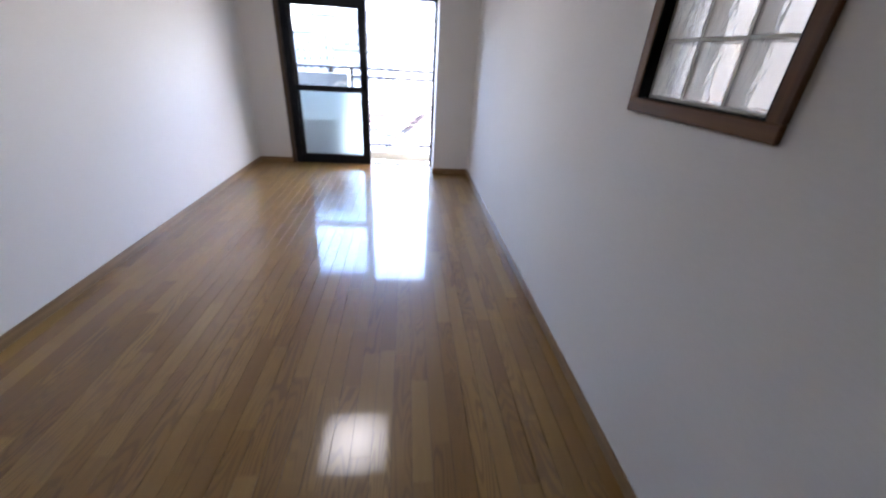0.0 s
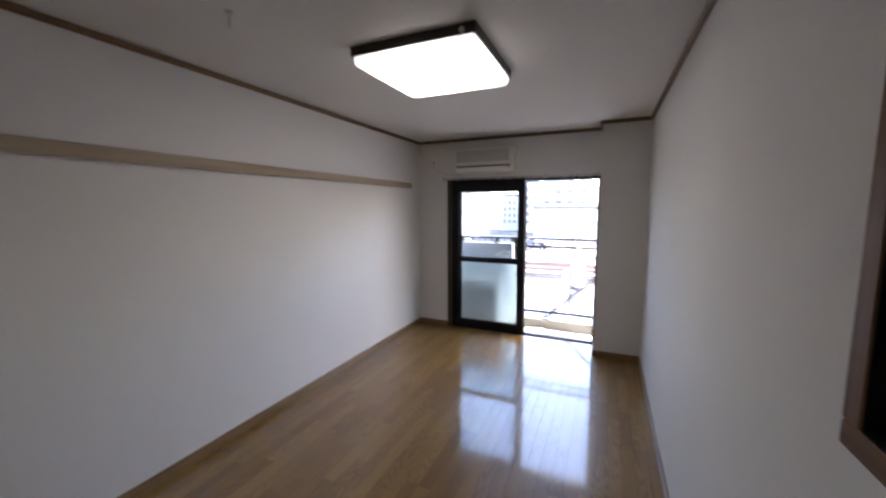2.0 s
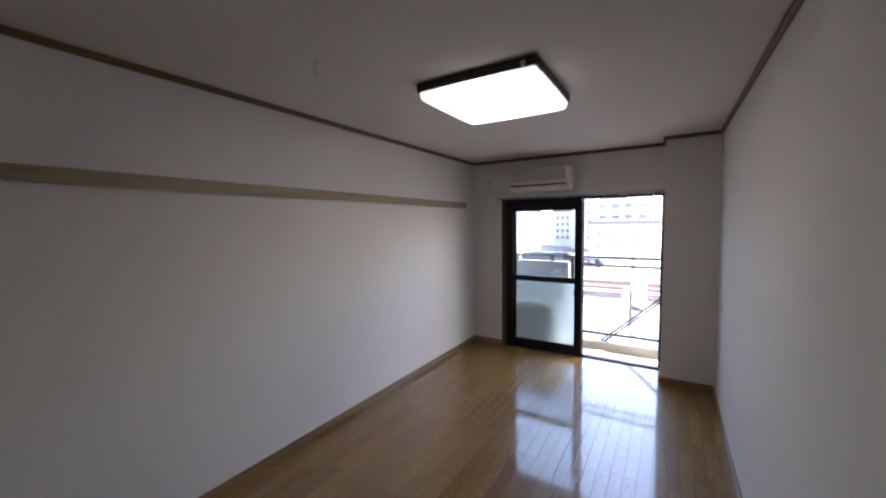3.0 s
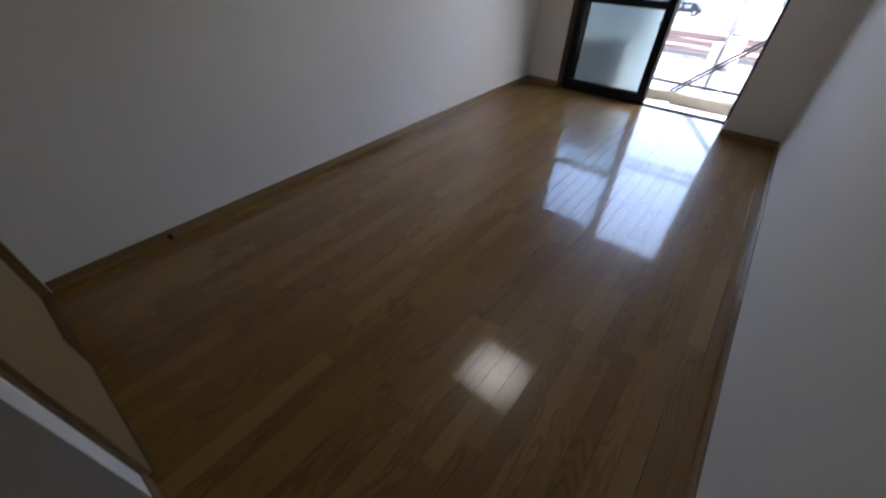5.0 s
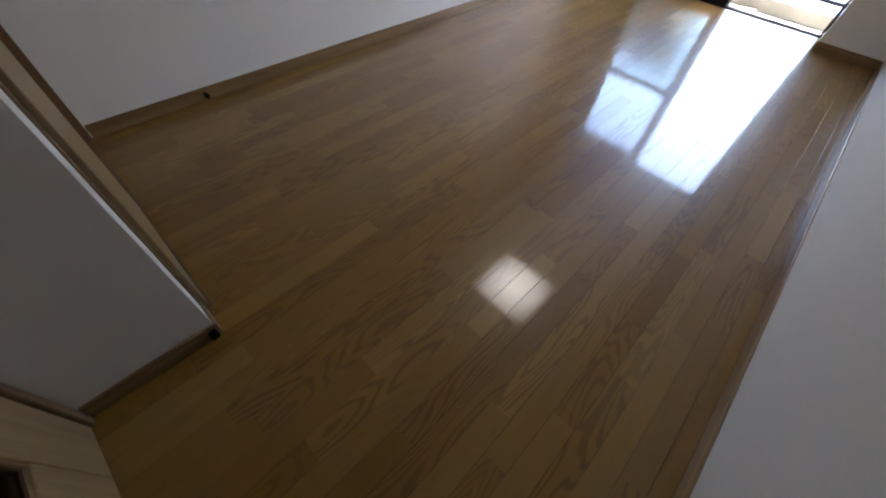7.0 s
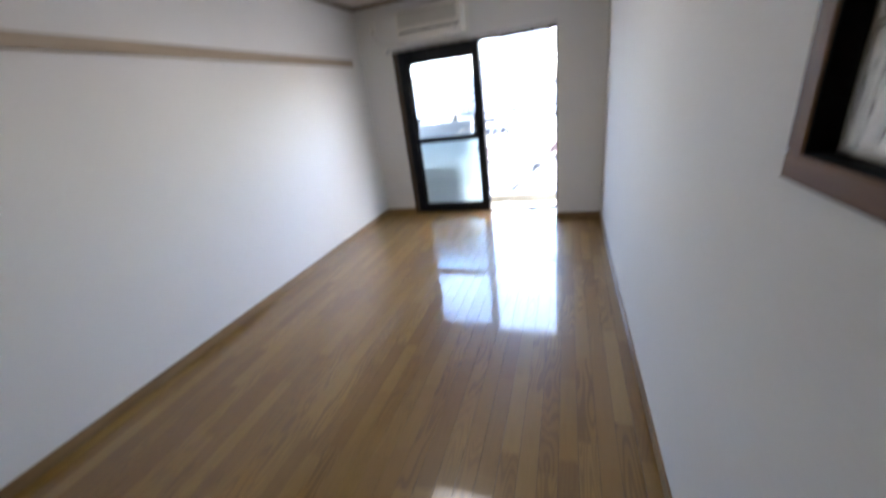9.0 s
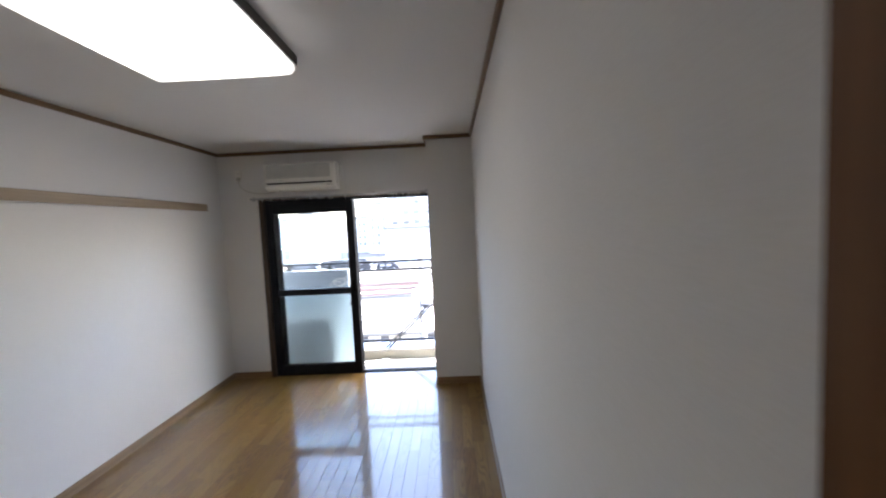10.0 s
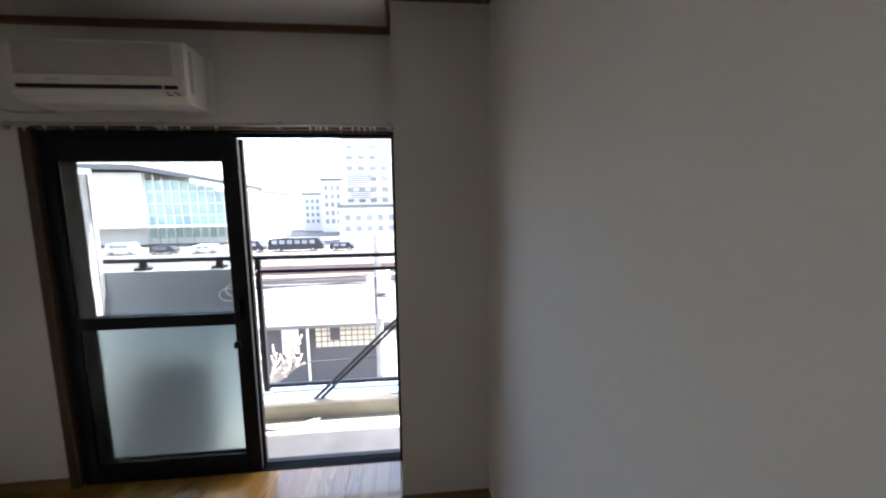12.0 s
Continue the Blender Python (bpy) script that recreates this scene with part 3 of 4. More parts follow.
# a hollow block: two pressed glass faces with rounded rims and a pale inner edge
hb = PITCH / 2 - 0.00365
block = None
for i in range(3):
    for j in range(ROWS):
        if block is None:
            bm = boxed(0, -hb, -hb, 0.009, hb, hb, 0.004, 2)
            box(bm, 0.063, -hb, -hb, 0.072, hb, hb, 0.004, 2)
            block = mesh_of("glass_block", bm, BLOCK)
            bm = bmesh.new()
            for y0, z0, y1, z1 in ((-hb, -hb, -hb + 0.0035, hb), (hb - 0.0035, -hb, hb, hb), (-hb + 0.0035, -hb, hb - 0.0035, -hb + 0.0035), (-hb + 0.0035, hb - 0.0035, hb - 0.0035, hb)):
                box(bm, 0.011, y0, z0, 0.061, y1, z1, 0.002, 1)
            edge = mesh_of("block_edge", bm, EDGE)
        o = new("glass_block", block)
        o.parent = gbw
        o.matrix_parent_inverse = Matrix.Translation(-gbw.matrix_world.translation)
        o.location = (XR + 0.022, by0 + (i + 0.5) * PITCH, bz0 + (j + 0.5) * PITCH)
        o.visible_shadow = False
        r = new("block_edge", edge)
        r.parent = o

# ---- closet and entrance door ----
closet = thing("closet", "built-in closet with two beige sliding doors", "closet", (0.62, YC, 0))
under(closet, "casing_post", boxed(0.0, YC - 0.09, 0.0, 0.012, YC + 0.004, 2.02, 0.002, 1), TRIM_Z)
under(closet, "casing_post", boxed(1.247, YC - 0.09, 0.0, 1.258, YE + 0.006, 2.02, 0.002, 1), TRIM_Z)
under(closet, "casing_head", boxed(0.012, YC - 0.09, 1.995, 1.247, YC + 0.004, 2.02, 0.002, 1), TRIM_X)
under(closet, "track", boxed(0.012, YC - 0.08, 0.0, 1.247, YC + 0.004, 0.006), TRIM_X)
for x0, x1, y in ((0.016, 0.645, YC - 0.036), (0.615, 1.242, YC - 0.004)):
    dr = under(closet, "door", boxed(x0, y - 0.028, 0.008, x1, y, 1.993, 0.002, 1), CLOSET, "beige laminated sliding door")
    part("finger_pull", rod(bmesh.new(), ((x0 + 0.07) if x0 < 0.5 else (x1 - 0.07), y - 0.004, 0.95), ((x0 + 0.07) if x0 < 0.5 else (x1 - 0.07), y + 0.0015, 0.95), 0.026, n=16), BRASS, dr)
structure("wall_over_closet", boxed(0, YC - 0.1, 2.02, 1.258, YC, H), WALL, "white wall above the closet doors")

bm = boxed(DX0 - 0.034, YD - 0.12, 0, DX0 - 0.004, YD + 0.016, DZ1 + 0.04, 0.003, 1)
box(bm, DX1 + 0.004, YD - 0.12, 0, DX1 + 0.055, YD + 0.016, DZ1 + 0.04, 0.003, 1)
box(bm, DX0 - 0.004, YD - 0.12, DZ1 + 0.004, DX1 + 0.004, YD + 0.016, DZ1 + 0.04, 0.003, 1)
structure("trim_door", bm, TRIM_Z, "dark brown wooden door casing", "trim")
leaf = thing("door_1", "closed wooden door with two smoked glass panes", "door", ((DX0 + DX1) / 2, YD, 0), kind="structure")
y0, y1 = YD - 0.03, YD + 0.008
under(leaf, "stile", boxed(DX0, y0, 0.006, DX0 + 0.17, y1, DZ1, 0.004), DOOR)
under(leaf, "stile", boxed(DX1 - 0.17, y0, 0.006, DX1, y1, DZ1, 0.004), DOOR)
for z0, z1 in ((0.006, 0.27), (0.86, 1.0), (1.86, DZ1)):
    under(leaf, "rail", boxed(DX0 + 0.17, y0, z0, DX1 - 0.17, y1, z1, 0.004), DOOR)
for z0, z1 in ((0.27, 0.86), (1.0, 1.86)):
    under(leaf, "pane", boxed(DX0 + 0.165, YD - 0.014, z0 - 0.005, DX1 - 0.165, YD - 0.009, z1 + 0.005), SMOKE, "smoked glass pane")
    bm = bmesh.new()
    xa, xb = DX0 + 0.17, DX1 - 0.17
    for q in ((xa, z0, xa + 0.012, z1), (xb - 0.012, z0, xb, z1), (xa + 0.012, z0, xb - 0.012, z0 + 0.012), (xa + 0.012, z1 - 0.012, xb - 0.012, z1)):
        box(bm, q[0], YD - 0.008, q[1], q[2], YD + 0.004, q[3], 0.003, 1)
    under(leaf, "glazing_bead", bm, TRIM_Z)
for yf, out in ((y1, 1), (y0, -1)):
    under(leaf, "knob_rose", rod(bmesh.new(), (DX1 - 0.06, yf, 0.95), (DX1 - 0.06, yf + out * 0.006, 0.95), 0.032, n=24), BRASS, "round brass rose")
    bm = rod(bmesh.new(), (DX1 - 0.06, yf + out * 0.005, 0.95), (DX1 - 0.06, yf + out * 0.03, 0.95), 0.011, n=16)
    rod(bm, (DX1 - 0.06, yf + out * 0.028, 0.95), (DX1 - 0.06, yf + out * 0.046, 0.95), 0.017, 0.027, 24)
    rod(bm, (DX1 - 0.06, yf + out * 0.046, 0.95), (DX1 - 0.06, yf + out * 0.062, 0.95), 0.027, 0.02, 24)
    under(leaf, "door_knob", bm, BRASS, "round brass knob")
under(leaf, "latch_plate", boxed(DX1 - 0.001, y0 + 0.008, 0.87, DX1 + 0.0015, y1 - 0.008, 1.03), BRASS, "brass latch plate on the edge")

bm = rod(bmesh.new(), (bb, 0.81, 0.034), (bb + 0.022, 0.81, 0.034), 0.010, n=12)
rod(bm, (bb + 0.022, 0.81, 0.034), (bb + 0.034, 0.81, 0.034), 0.013, n=12)
solid("door_stop", bm, RUBBER, "small black rubber door stop on the baseboard", "door stop")
bm = boxed(XP + bb, YE - 0.028, 0.012, XP + bb + 0.016, YE - 0.002, 0.05, 0.005)
solid("corner_bumper", bm, RUBBER, "small black rubber bumper at the foot of the wall end", "bumper")

# ---- balcony ----
BF = -0.12                     # balcony floor
BY0, BY1 = 5.73, 6.05          # kerb
structure("ground_balcony", boxed(-0.6, YO, BF - 0.15, 3.2, BY1, BF), CONCRETE, "sunlit grey concrete balcony floor", "balcony floor")
bm = prism(bmesh.new(), [(BY0 + 0.012, BF), (BY0 + 0.012, -0.045), (BY0 - 0.012, -0.04), (BY0 - 0.012, -0.004), (BY0, 0.004), (BY1 - 0.03, -0.008), (BY1, -0.03), (BY1, BF - 0.4), (BY0 + 0.05, BF - 0.4), (BY0 + 0.05, BF)], -0.6, 3.2, 0)
structure("wall_kerb", bm, COPING, "weathered cream concrete kerb at the balcony edge", "kerb")
structure("trim_waterproofing", boxed(-0.6, BY0 + 0.075, 0.0, 3.2, BY1 - 0.02, 0.006), SHEET, "blue-grey waterproof strip on the kerb", "strip")
# unseen slab: blocks the high sun, its white underside brightens the window end
structure("ceiling_balcony", boxed(-5, YO, 2.5, 9, BY1, 2.7), SOFFIT, "unseen slab over the balcony, made white to bounce daylight indoors", "ceiling")
PXB = 1.085
structure("wall_parapet", boxed(-0.6, 5.90, 0.007, PXB - 0.05, 6.00, 1.04, 0.006), PARAPET, "solid grey rendered balcony parapet", "parapet")
railing = thing("balcony_railing", "dark metal balcony railing with two top bars", "railing", (2.0, 5.95, 0.0))
under(railing, "top_bar", boxed(-0.6, 5.925, 1.098, 3.2, 5.975, 1.128, 0.006), BLACK)
under(railing, "second_bar", boxed(PXB, 5.935, 0.988, 3.2, 5.965, 1.016, 0.004), BLACK)
under(railing, "bottom_bar", boxed(PXB, 5.935, 0.045, 3.2, 5.965, 0.075, 0.004), BLACK)
for x in (PXB, 2.75):
    p = under(railing, "post", boxed(x - 0.02, 5.93, 0.006, x + 0.02, 5.97, 1.098, 0.004), BLACK)
    part("foot", boxed(x - 0.045, 5.90, 0.006, x + 0.045, 6.0, 0.022, 0.003), ALU, p)
for x in (-0.3, 0.25, 0.8):
    under(railing, "bracket", rod(boxed(x - 0.045, 5.91, 1.04, x + 0.045, 5.99, 1.062, 0.003), (x, 5.95, 1.06), (x, 5.95, 1.1), 0.03, 0.024), BLACK)
part_w = thing("partition_screen", "grey balcony partition board in an aluminium frame", "partition", (0.003, 5.5, BF))
bm = boxed(-0.012, YO + 0.01, 0.03, 0.018, YO + 0.05, 1.79, 0.003, 1)
box(bm, -0.012, 5.85, BF, 0.018, 5.89, 1.79, 0.003, 1)
box(bm, -0.012, YO + 0.01, 1.75, 0.018, 5.85, 1.79)
box(bm, -0.012, YO + 0.01, 0.0, 0.018, 5.85, 0.04)
box(bm, -0.012, YO + 0.01, BF, 0.018, YO + 0.05, 0.03)
under(part_w, "screen_frame", bm, ALU)
under(part_w, "board", boxed(-0.001, YO + 0.05, 0.04, 0.007, 5.85, 1.75), BOARD)

UX0, UX1, UY0, UY1 = 0.34, 0.97, 5.44, 5.70
unit = thing("outdoor_unit", "grey outdoor unit of the air conditioner on the balcony", "outdoor unit", ((UX0 + UX1) / 2, 5.57, BF))
under(unit, "casing", boxed(UX0, UY0, BF + 0.05, UX1, UY1, 0.49, 0.015), UNIT)
bm = bmesh.new()
for r in (0.05, 0.09, 0.13, 0.17, 0.2):
    tube(bm, [(UX0 + 0.23 + r * math.cos(k * math.pi / 10), UY0 - 0.005, 0.2 + r * math.sin(k * math.pi / 10)) for k in range(21)], 0.004, 5)
under(unit, "fan_guard", bm, DARK)
under(unit, "top_panel", boxed(UX0 - 0.005, UY0 - 0.005, 0.49, UX1 + 0.005, UY1 + 0.003, 0.505, 0.004), UNIT)
for x in (UX0 + 0.07, UX1 - 0.13):
    under(unit, "foot", boxed(x, UY0 - 0.01, BF, x + 0.06, UY1 + 0.005, BF + 0.05, 0.006), RUBBER)
hose = tube(bmesh.new(), [(0.965, 5.60, 0.30), (1.02, 5.62, 0.25), (1.03, 5.64, 0.0), (1.05, 5.64, BF + 0.02), (1.25, 5.6, BF + 0.012), (1.45, 5.65, BF + 0.012), (1.55, 5.70, BF + 0.012)], 0.012, 8)
under(unit, "drain_hose", hose, BOARD)

bm = bmesh.new()
rod(bm, (1.50, 5.80, 0.006), (2.30, 5.88, 0.74), 0.0125)
# added rod: draws the second dark line along the one pole
rod(bm, (1.548, 5.80, 0.006), (2.348, 5.88, 0.74), 0.0125)
solid("laundry_pole", bm, CABLE, "dark laundry pole leaning across the balcony railing, drawn as two rods", "pole")
bm = bmesh.new()
for cx, cz, r in ((0.88, 0.84, 0.05), (0.93, 0.875, 0.05)):
    tube(bm, [(cx + 1.5 * r * math.cos(k * math.pi / 8), 5.893, cz + r * math.sin(k * math.pi / 8)) for k in range(17)], 0.005, 5)
tube(bm, [(0.99, 5.893, 0.90), (1.03, 5.893, 0.95), (1.06, 5.92, 0.99), (1.085, 5.925, 1.02)], 0.004, 5)
solid("wire_hook", bm, PLASTIC, "white looped wire hooks hanging on the railing post", "hook")

# ---- street and town ----
G = -6.5
solid("ground", boxed(-600, BY1 + 0.5, G - 0.5, 600, 1500, G), PAVING, "pale open ground of the town", "ground", kind="structure")
solid("road", boxed(-200, 42, G + 0.004, 200, 66, G + 0.02), ASPHALT, "broad asphalt road beyond the houses", "road", kind="structure")
structure("wall_neighbour", boxed(4.0, -9, G, 4.3, 4.4, 9.0), CREAM_W, "plain wall of the neighbouring building")
structure("wall_outer", boxed(-8, YO - 0.13, G, 10, YO - 0.01, -0.31), WHITE_W, "outer wall of the apartment house below")
structure("wall_outer_upper", boxed(-8, YO - 0.13, H + 0.21, 10, YO - 0.01, 9), WHITE_W, "outer wall of the apartment house above")


def wall_with_windows(house, x0, x1, y, z0, z1, cols, rows, pane_mat, w=0.55, h=0.55):
    """Recessed windows, each with frame and sill, along a facade that faces the camera."""
    dx, dz = (x1 - x0) / cols, (z1 - z0) / rows
    for i in range(cols):
        for j in range(rows):
            cx, cz = x0 + (i + 0.5) * dx, z0 + (j + 0.5) * dz
            a, b = dx * w / 2, dz * h / 2
            win = under(house, "window", boxed(cx - a, y - 0.06, cz - b, cx + a, y + 0.02, cz + b), pane_mat)
            part("sill", boxed(cx - a - 0.1, y - 0.25, cz - b - 0.15, cx + a + 0.1, y, cz - b), WHITE_W, win)


def tower(name, label, x0, x1, y, depth, top, cols, rows, mat, pane=None, balcony=False):
    b = thing(name, label, "building", ((x0 + x1) / 2, y, G))
    under(b, "wall", boxed(x0, y, G, x1, y + depth, top), mat)
    under(b, "roof", boxed(x0 - 0.3, y - 0.3, top, x1 + 0.3, y + depth, top + 0.7), ROOF)
    wall_with_windows(b, x0 + 0.6, x1 - 0.6, y, G + 2.0, top - 1.0, cols, rows, pane or PANE)
    if balcony:
        for j in range(rows):
            z = G + 2.0 + j * (top - 3.0 - G) / rows
            under(b, "balcony", boxed(x0 + 0.5, y - 1.2, z - 0.1, x1 - 0.5, y, z + 1.0), mat)
    return b


tower("apartment_building", "tall pale apartment block with stacked balconies", -15, -1.5, 105, 12, 19, 4, 8, WHITE_W, balcony=True)
for x0, x1, z0, z1 in ((-13.4, -7.2, 6.6, 9.6), (-12.6, -7.0, 3.2, 5.2), (-14.2, -13.2, 3.2, 4.4)):
    lou = solid("louvre_panel", boxed(x0, 103.5, z0, x1, 103.81, z1), GREY_W, "grey slatted screen on the apartment block front", "screen", "screens on the block")
    k = 0
    while z0 + k * 0.5 < z1:
        part("slat", boxed(x0 - 0.1, 103.3, z0 + k * 0.5, x1 + 0.1, 103.5, z0 + k * 0.5 + 0.22), LILAC_W, lou)
        k += 1
tower("office_building", "lilac office block with rows of windows", -23.5, -13.5, 118, 12, 9, 5, 5, LILAC_W)
tower("office_building", "low pale office block in the distance", -31, -25, 125, 10, 5, 3, 4, WHITE_W)
tower("shop_building", "white low shop building across the road", -12, 0.5, 82, 10, 1.0, 5, 2, WHITE_W)
tower("apartment_building", "white apartment block far down the road", 3, 16, 95, 12, 14, 4, 6, WHITE_W)

station = thing("station_building", "white station hall with a curved roof and teal glass front", "building", (-45, 90, G))
under(station, "wall", boxed(-86, 90, G, -55, 108, 9.2), WHITE_W)
under(station, "wall", boxed(-55, 91, G, -30, 108, 5.2), WHITE_W)
outline = [(-90, 9.4), (-72, 10.9), (-55, 10.7), (-44, 8.6), (-29, 5.6), (-29, 4.9), (-44, 7.7), (-55, 9.6), (-72, 10.0), (-90, 8.6)]
under(station, "roof", prism(bmesh.new(), outline, 87, 110, 1), ROOF)
for i in range(10):
    for j in range(5):
        x, z = -55 + i * 1.8, -5.2 + j * 2.6
        top = min(z + 2.3, 9.0 - i * 0.42)
        if top > z + 0.6:
            under(station, "window", boxed(x + 0.15, 90.8, z, x + 1.65, 91.02, top), TEAL)
for i in range(11):
    under(station, "mullion", boxed(-55.1 + i * 1.8, 90.5, G, -54.85 + i * 1.8, 91.0, 9.0 - i * 0.42), WHITE_W)
under(station, "canopy", boxed(-88, 84, -2.6, -34, 90, -2.2), WHITE_W)


def vehicle(name, label, x, y, length, height, mat):
    v = thing(name, label, "vehicle", (x, y, G + 0.02))
    hw = length / 2
    prof = [(-hw, 0.35), (-hw, height * 0.6), (-hw + 0.25, height - 0.1), (-hw + 0.6, height), (hw - 0.9, height), (hw - 0.3, height * 0.62), (hw, height * 0.5), (hw, 0.35)]
    part("body", prism(bmesh.new(), prof, -0.9, 0.9, 1), mat, v)
    for i in range(max(2, int(length / 1.5))):
        x0 = -hw + 0.7 + i * (length - 1.8) / max(2, int(length / 1.5))
        part("window", boxed(x0, -0.915, height * 0.58, x0 + 0.9, -0.89, height * 0.86), PANE, v)
    for wx in (-hw * 0.62, hw * 0.62):
        for wy in (-0.85, 0.85):
            wh = part("wheel", rod(bmesh.new(), (wx, wy - 0.1, 0.35), (wx, wy + 0.1, 0.35), 0.35, n=14), TYRE, v)
            part("rim", rod(bmesh.new(), (wx, wy - 0.11, 0.35), (wx, wy + 0.11, 0.35), 0.2, n=12), ALU, wh)
    return v


vehicle("bus", "dark bus parked across the road", -17.5, 70.5, 9.5, 2.4, VEHICLE)
vehicle("van", "dark van parked behind the bus", -25.5, 70.5, 5.0, 2.0, VEHICLE)
vehicle("car", "dark car on the road", -9.5, 70.0, 4.2, 1.5, VEHICLE)
vehicle("car", "white car parked by the station", -33, 71, 4.2, 1.5, VEHICLE_W)
vehicle("car", "dark car parked by the station", -40, 71, 4.2, 1.5, VEHICLE)
vehicle("van", "white van parked by the station", -47, 71.5, 4.8, 2.0, VEHICLE_W)

# houses below the balcony
house = thing("house", "grey house with a pale metal roof and a shuttered front", "house", (-2.5, 21, G))
under(house, "wall", boxed(-5.6, 19, G, 1.9, 26, -3.4), GREY_W)
under(house, "roof", prism(bmesh.new(), [(18.2, -3.4), (22.5, -3.2), (26.8, -3.6), (26.8, -3.75), (22.5, -3.35), (18.2, -3.55)], -6.1, 2.4, 0), ROOF)
sh = under(house, "shutter", boxed(-1.9, 18.93, -4.65, 0.75, 19.0, -3.7), CREAM_W, "cream shutter with a grid of joints")
for i in range(11):
    part("joint", boxed(-1.9 + i * 0.26, 18.91, -4.65, -1.87 + i * 0.26, 18.935, -3.7), GREY_W, sh)
for z in (-4.42, -4.18, -3.94):
    part("joint", boxed(-1.9, 18.912, z, 0.75, 18.933, z + 0.03), GREY_W, sh)
part("hatch", boxed(-1.25, 18.9, -4.35, -0.85, 18.94, -3.75), GREY_W, sh)
under(house, "door", boxed(-3.3, 18.93, -4.9, -2.6, 19.0, -3.8), WHITE_W)
under(house, "downpipe", rod(bmesh.new(), (-2.2, 18.9, G), (-2.2, 18.9, -3.5), 0.06, n=10), WHITE_W)
under(house, "meter_box", boxed(0.98, 18.78, -6.2, 1.6, 19.0, -4.0, 0.02), LILAC_W, "pale grey meter cabinet")
house2 = thing("house", "white house with red-trimmed roof edge", "house", (-6, 33, G))
under(house2, "wall", boxed(-13, 30, G, 3, 38, -4.0), WHITE_W)
under(house2, "roof", boxed(-13.4, 29.6, -4.0, 3.4, 38.4, -3.75), ROOF)
for k in range(3):
    under(house2, "roof_trim", boxed(-13.5, 29.7 + k * 2.2, -3.75, 3.5, 29.9 + k * 2.2, -3.56 + k * 0.1), RED, "faded red trim")
wall_with_windows(house2, -12.5, 2.5, 30, G + 0.8, -4.2, 5, 1, PANE)

for i in range(2):
    x0 = -8.6 + i * 5.3
    bd = thing("hoarding", "large white hoarding board in a dark frame", "hoarding", (x0 + 2.5, 27.9, G), "white hoardings")
    under(bd, "board", boxed(x0, 27.9, -4.9, x0 + 5.0, 28.0, -3.85), WHITE_W)
    for q in ((x0 - 0.14, -5.04, x0, -3.71), (x0 + 5.0, -5.04, x0 + 5.14, -3.71), (x0, -3.85, x0 + 5.0, -3.71), (x0, -5.04, x0 + 5.0, -4.9)):
        under(bd, "frame_bar", boxed(q[0], 27.85, q[1], q[2], 28.02, q[3]), GREY_W)
    for x in (x0 + 0.6, x0 + 4.4):
        under(bd, "leg", boxed(x - 0.08, 28.02, G, x + 0.08, 28.2, -3.9), GREY_W)
fence = thing("roadside_fence", "faded red roadside fence with long rails", "fence", (-10, 40, G))
for z in (0.5, 0.85, 1.2, 1.55):
    under(fence, "fence_rail", boxed(-40, 39.96, G + z, 12, 40.04, G + z + 0.17), RED)
for k in range(14):
    under(fence, "fence_post", boxed(-40 + k * 4, 39.92, G, -39.86 + k * 4, 39.96, G + 1.75), GREY_W)

pole = thing("utility_pole", "pale utility pole with a grey transformer box", "utility pole", (1.1, 16.5, G))
under(pole, "shaft", rod(bmesh.new(), (1.1, 16.5, G), (1.1, 16.5, 0.4), 0.16, 0.11, 14), CONCRETE)
for z in (-1.6, -2.6):
    tr = under(pole, "transformer", rod(bmesh.new(), (1.32, 16.3, z), (1.32, 16.3, z + 0.8), 0.24, n=16), LILAC_W)
    part("transformer_lid", rod(bmesh.new(), (1.32, 16.3, z + 0.8), (1.32, 16.3, z + 0.86), 0.26, n=16), GREY_W, tr)
under(pole, "switch_box", boxed(0.72, 16.3, -2.5, 0.98, 16.7, -1.1, 0.03), LILAC_W)
for z in (0.1, -0.5):
    under(pole, "crossarm", boxed(0.3, 16.44, z, 1.9, 16.56, z + 0.1), ALU)
for k, (z, x) in enumerate(((-0.75, 1.1), (-1.0, 1.1), (-1.25, 1.1), (-1.6, 1.1), (-2.05, 1.1), (-2.3, 1.1), (-4.2, 1.1))):
    pts = []
    for i in range(13):
        u = i / 12
        pts.append((x - 30 * u, 16.5 + 3 * u, z - 2.2 * u * (1 - u)))
    solid("overhead_cable", tube(bmesh.new(), pts, 0.022, 5), CABLE, "thin black overhead cable strung from the utility pole", "cable", "overhead cables")

# bare tree
rng = random.Random(11)


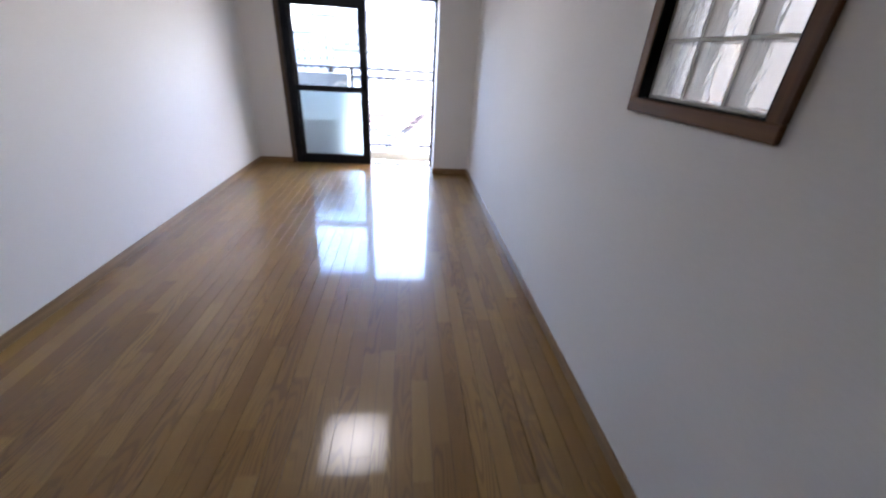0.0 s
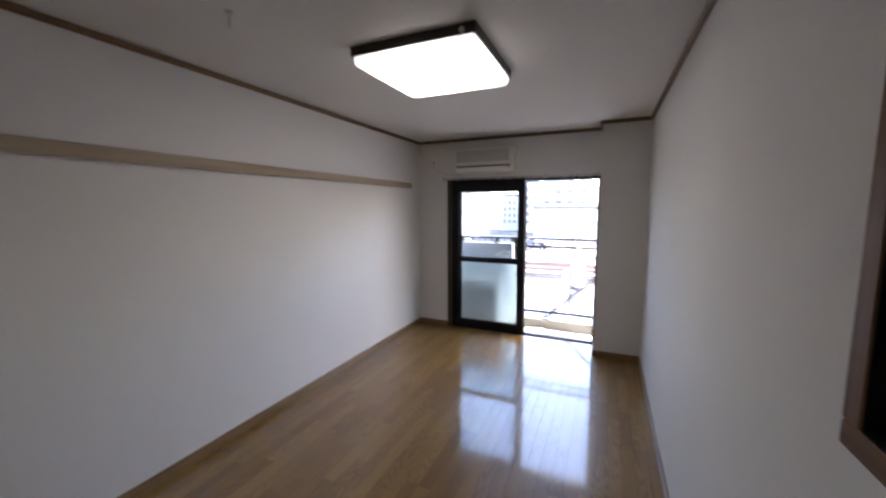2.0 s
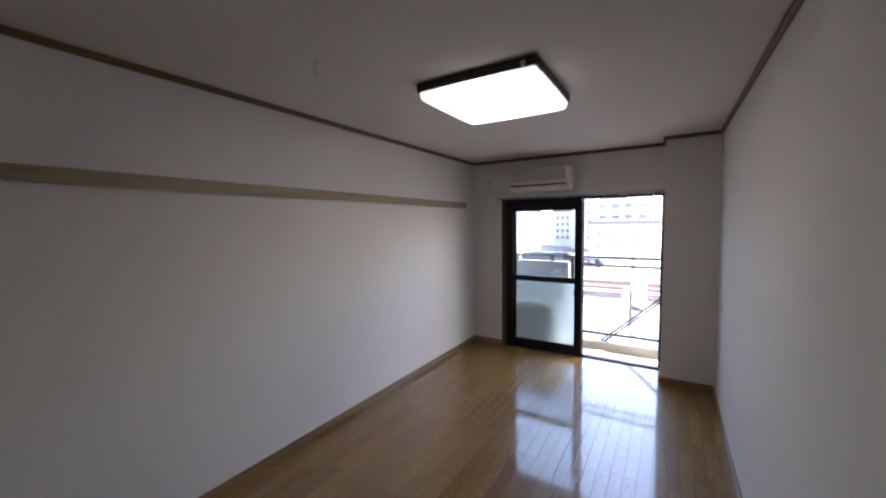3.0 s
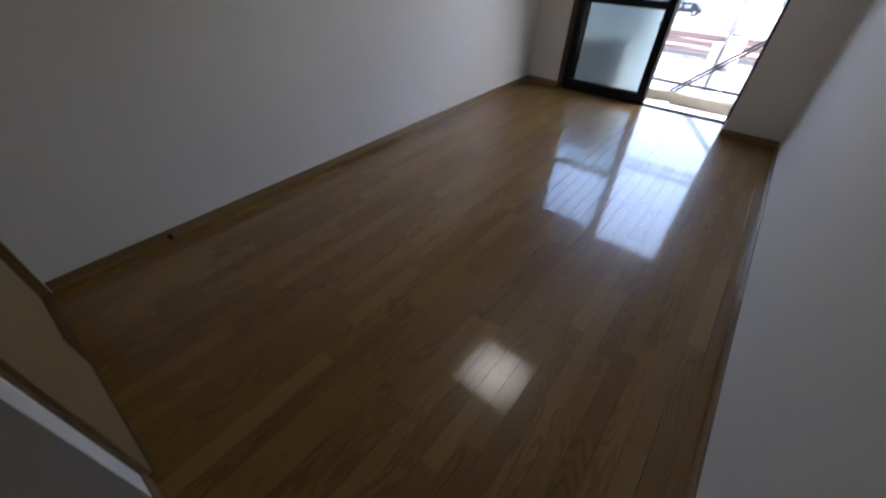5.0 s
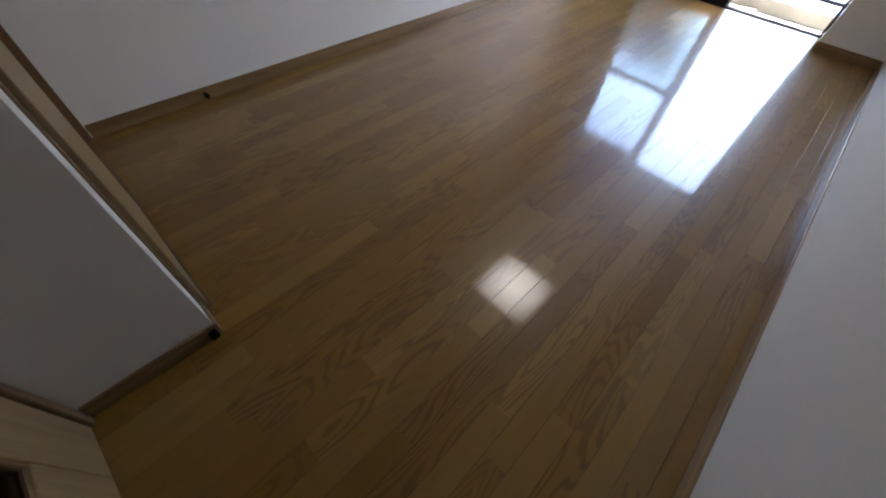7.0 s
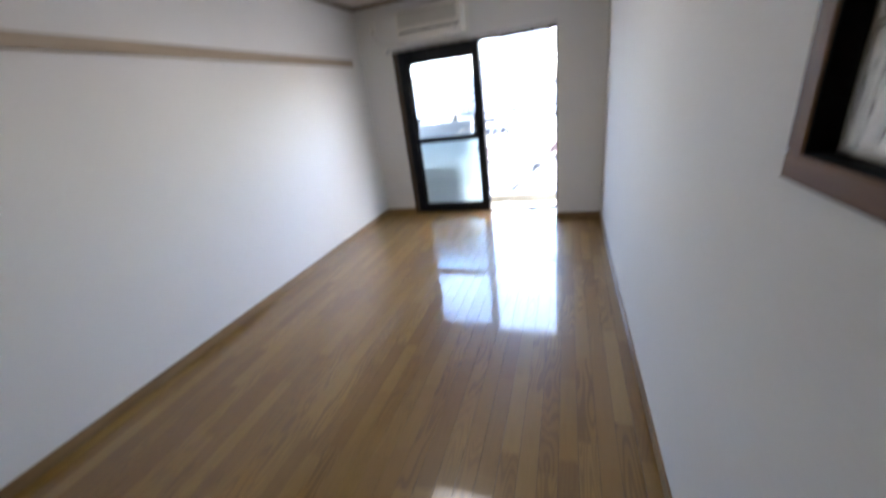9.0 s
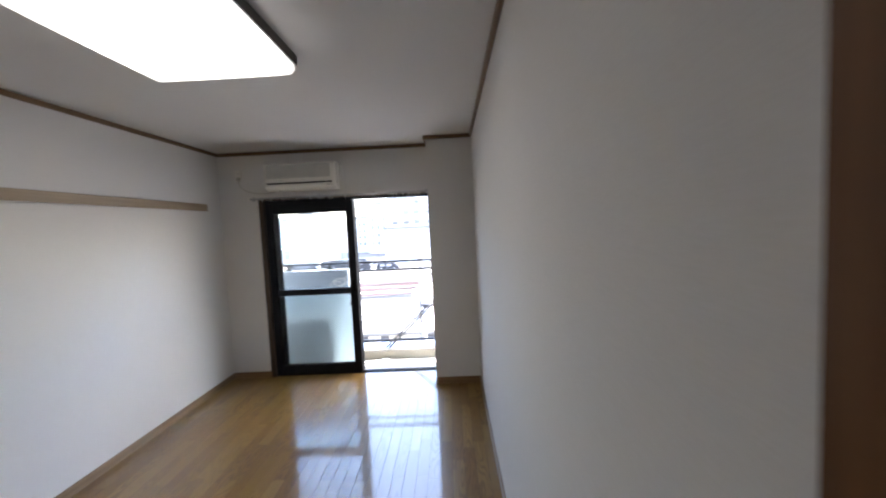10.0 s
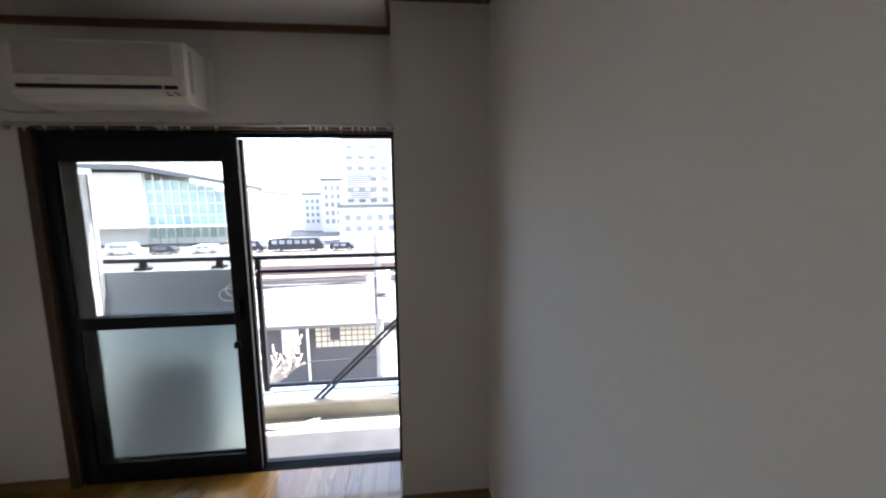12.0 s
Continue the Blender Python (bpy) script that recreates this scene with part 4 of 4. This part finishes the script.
def limb(bm, a, way, length, r, depth):
    """A stubby pruned limb that forks."""
    bend = Vector((rng.uniform(-0.25, 0.25), rng.uniform(-0.25, 0.25), rng.uniform(-0.05, 0.25)))
    b = a + way * length * 0.5
    c = b + (way + bend).normalized() * length * 0.5
    rod(bm, a, b, r, r * 0.85, 6)
    rod(bm, b, c, r * 0.85, r * 0.7, 6)
    ball(bm, c, r * 0.95, 4)
    if depth == 0:
        return
    for k in range(4):
        turn = Vector((rng.uniform(-1, 1), rng.uniform(-1, 1), rng.uniform(-0.1, 0.9)))
        limb(bm, a.lerp(c, 0.45 + 0.18 * k), (way + turn * 0.9).normalized(), length * rng.uniform(0.35, 0.6), r * 0.62, depth - 1)


tree = thing("tree", "bare pruned winter tree with pale stubby branches below the balcony", "tree", (-2.7, 14.6, G))
trunk = bmesh.new()
rod(trunk, (-2.7, 14.6, G), (-2.6, 14.6, G + 2.2), 0.17, 0.14, 10)
under(tree, "trunk", trunk, BARK)
crown_bm = bmesh.new()
for k in range(4):
    limb(crown_bm, Vector((-2.6, 14.6, G + 2.1)), Vector((0.6 * k - 0.6 + rng.uniform(-0.2, 0.2), rng.uniform(-0.5, 0.5), 0.9)).normalized(), 1.3, 0.1, 2)
under(tree, "crown", crown_bm, BARK)

# ---- floor strips, last ----
SW = 0.0757
rng = random.Random(7)
cache = {}


def strip_mesh(w, ln):
    key = (round(w, 4), round(ln, 3))
    if key not in cache:
        c, t = 0.00025, 0.009
        v = []
        for z, k in ((-t, 0.0), (-c, 0.0), (0.0, c)):
            e = k * 0.3
            v += [(k, e, z), (w - k, e, z), (w - k, ln - e, z), (k, ln - e, z)]
        f = [(8, 9, 10, 11)]
        for lo in (0, 4):
            for i in range(4):
                f.append((lo + i, lo + (i + 1) % 4, lo + 4 + (i + 1) % 4, lo + 4 + i))
        me = bpy.data.meshes.new("plank")
        me.from_pydata(v, [], f)
        me.materials.append(OAK)
        cache[key] = (me, v, f)
    return cache[key]


LENGTHS = (0.38, 0.455, 0.53, 0.606, 0.68, 0.758)
for i in range(int(XR / SW) + 1):
    x0 = i * SW
    w = min(SW, XR - x0) - 0.0014
    if w < 0.01:
        continue
    y = (YD if x0 > XP - SW else YC) - 0.02 - rng.random() * 0.4
    low = YD - 0.02 if x0 > XP - SW else YC - 0.08
    while y < YB + 0.017:
        ln = rng.choice(LENGTHS)
        if YB + 0.018 - (y + ln) < 0.12:
            ln = YB + 0.018 - y
        y0, y1 = max(y, low), y + ln
        y += ln + 1e-6
        if y1 - y0 < 0.012:
            continue
        me, v, f = strip_mesh(w, y1 - y0 - 0.0004)
        o = new("plank", me)
        o.parent = floor
        o.location = (x0, y0, 0)
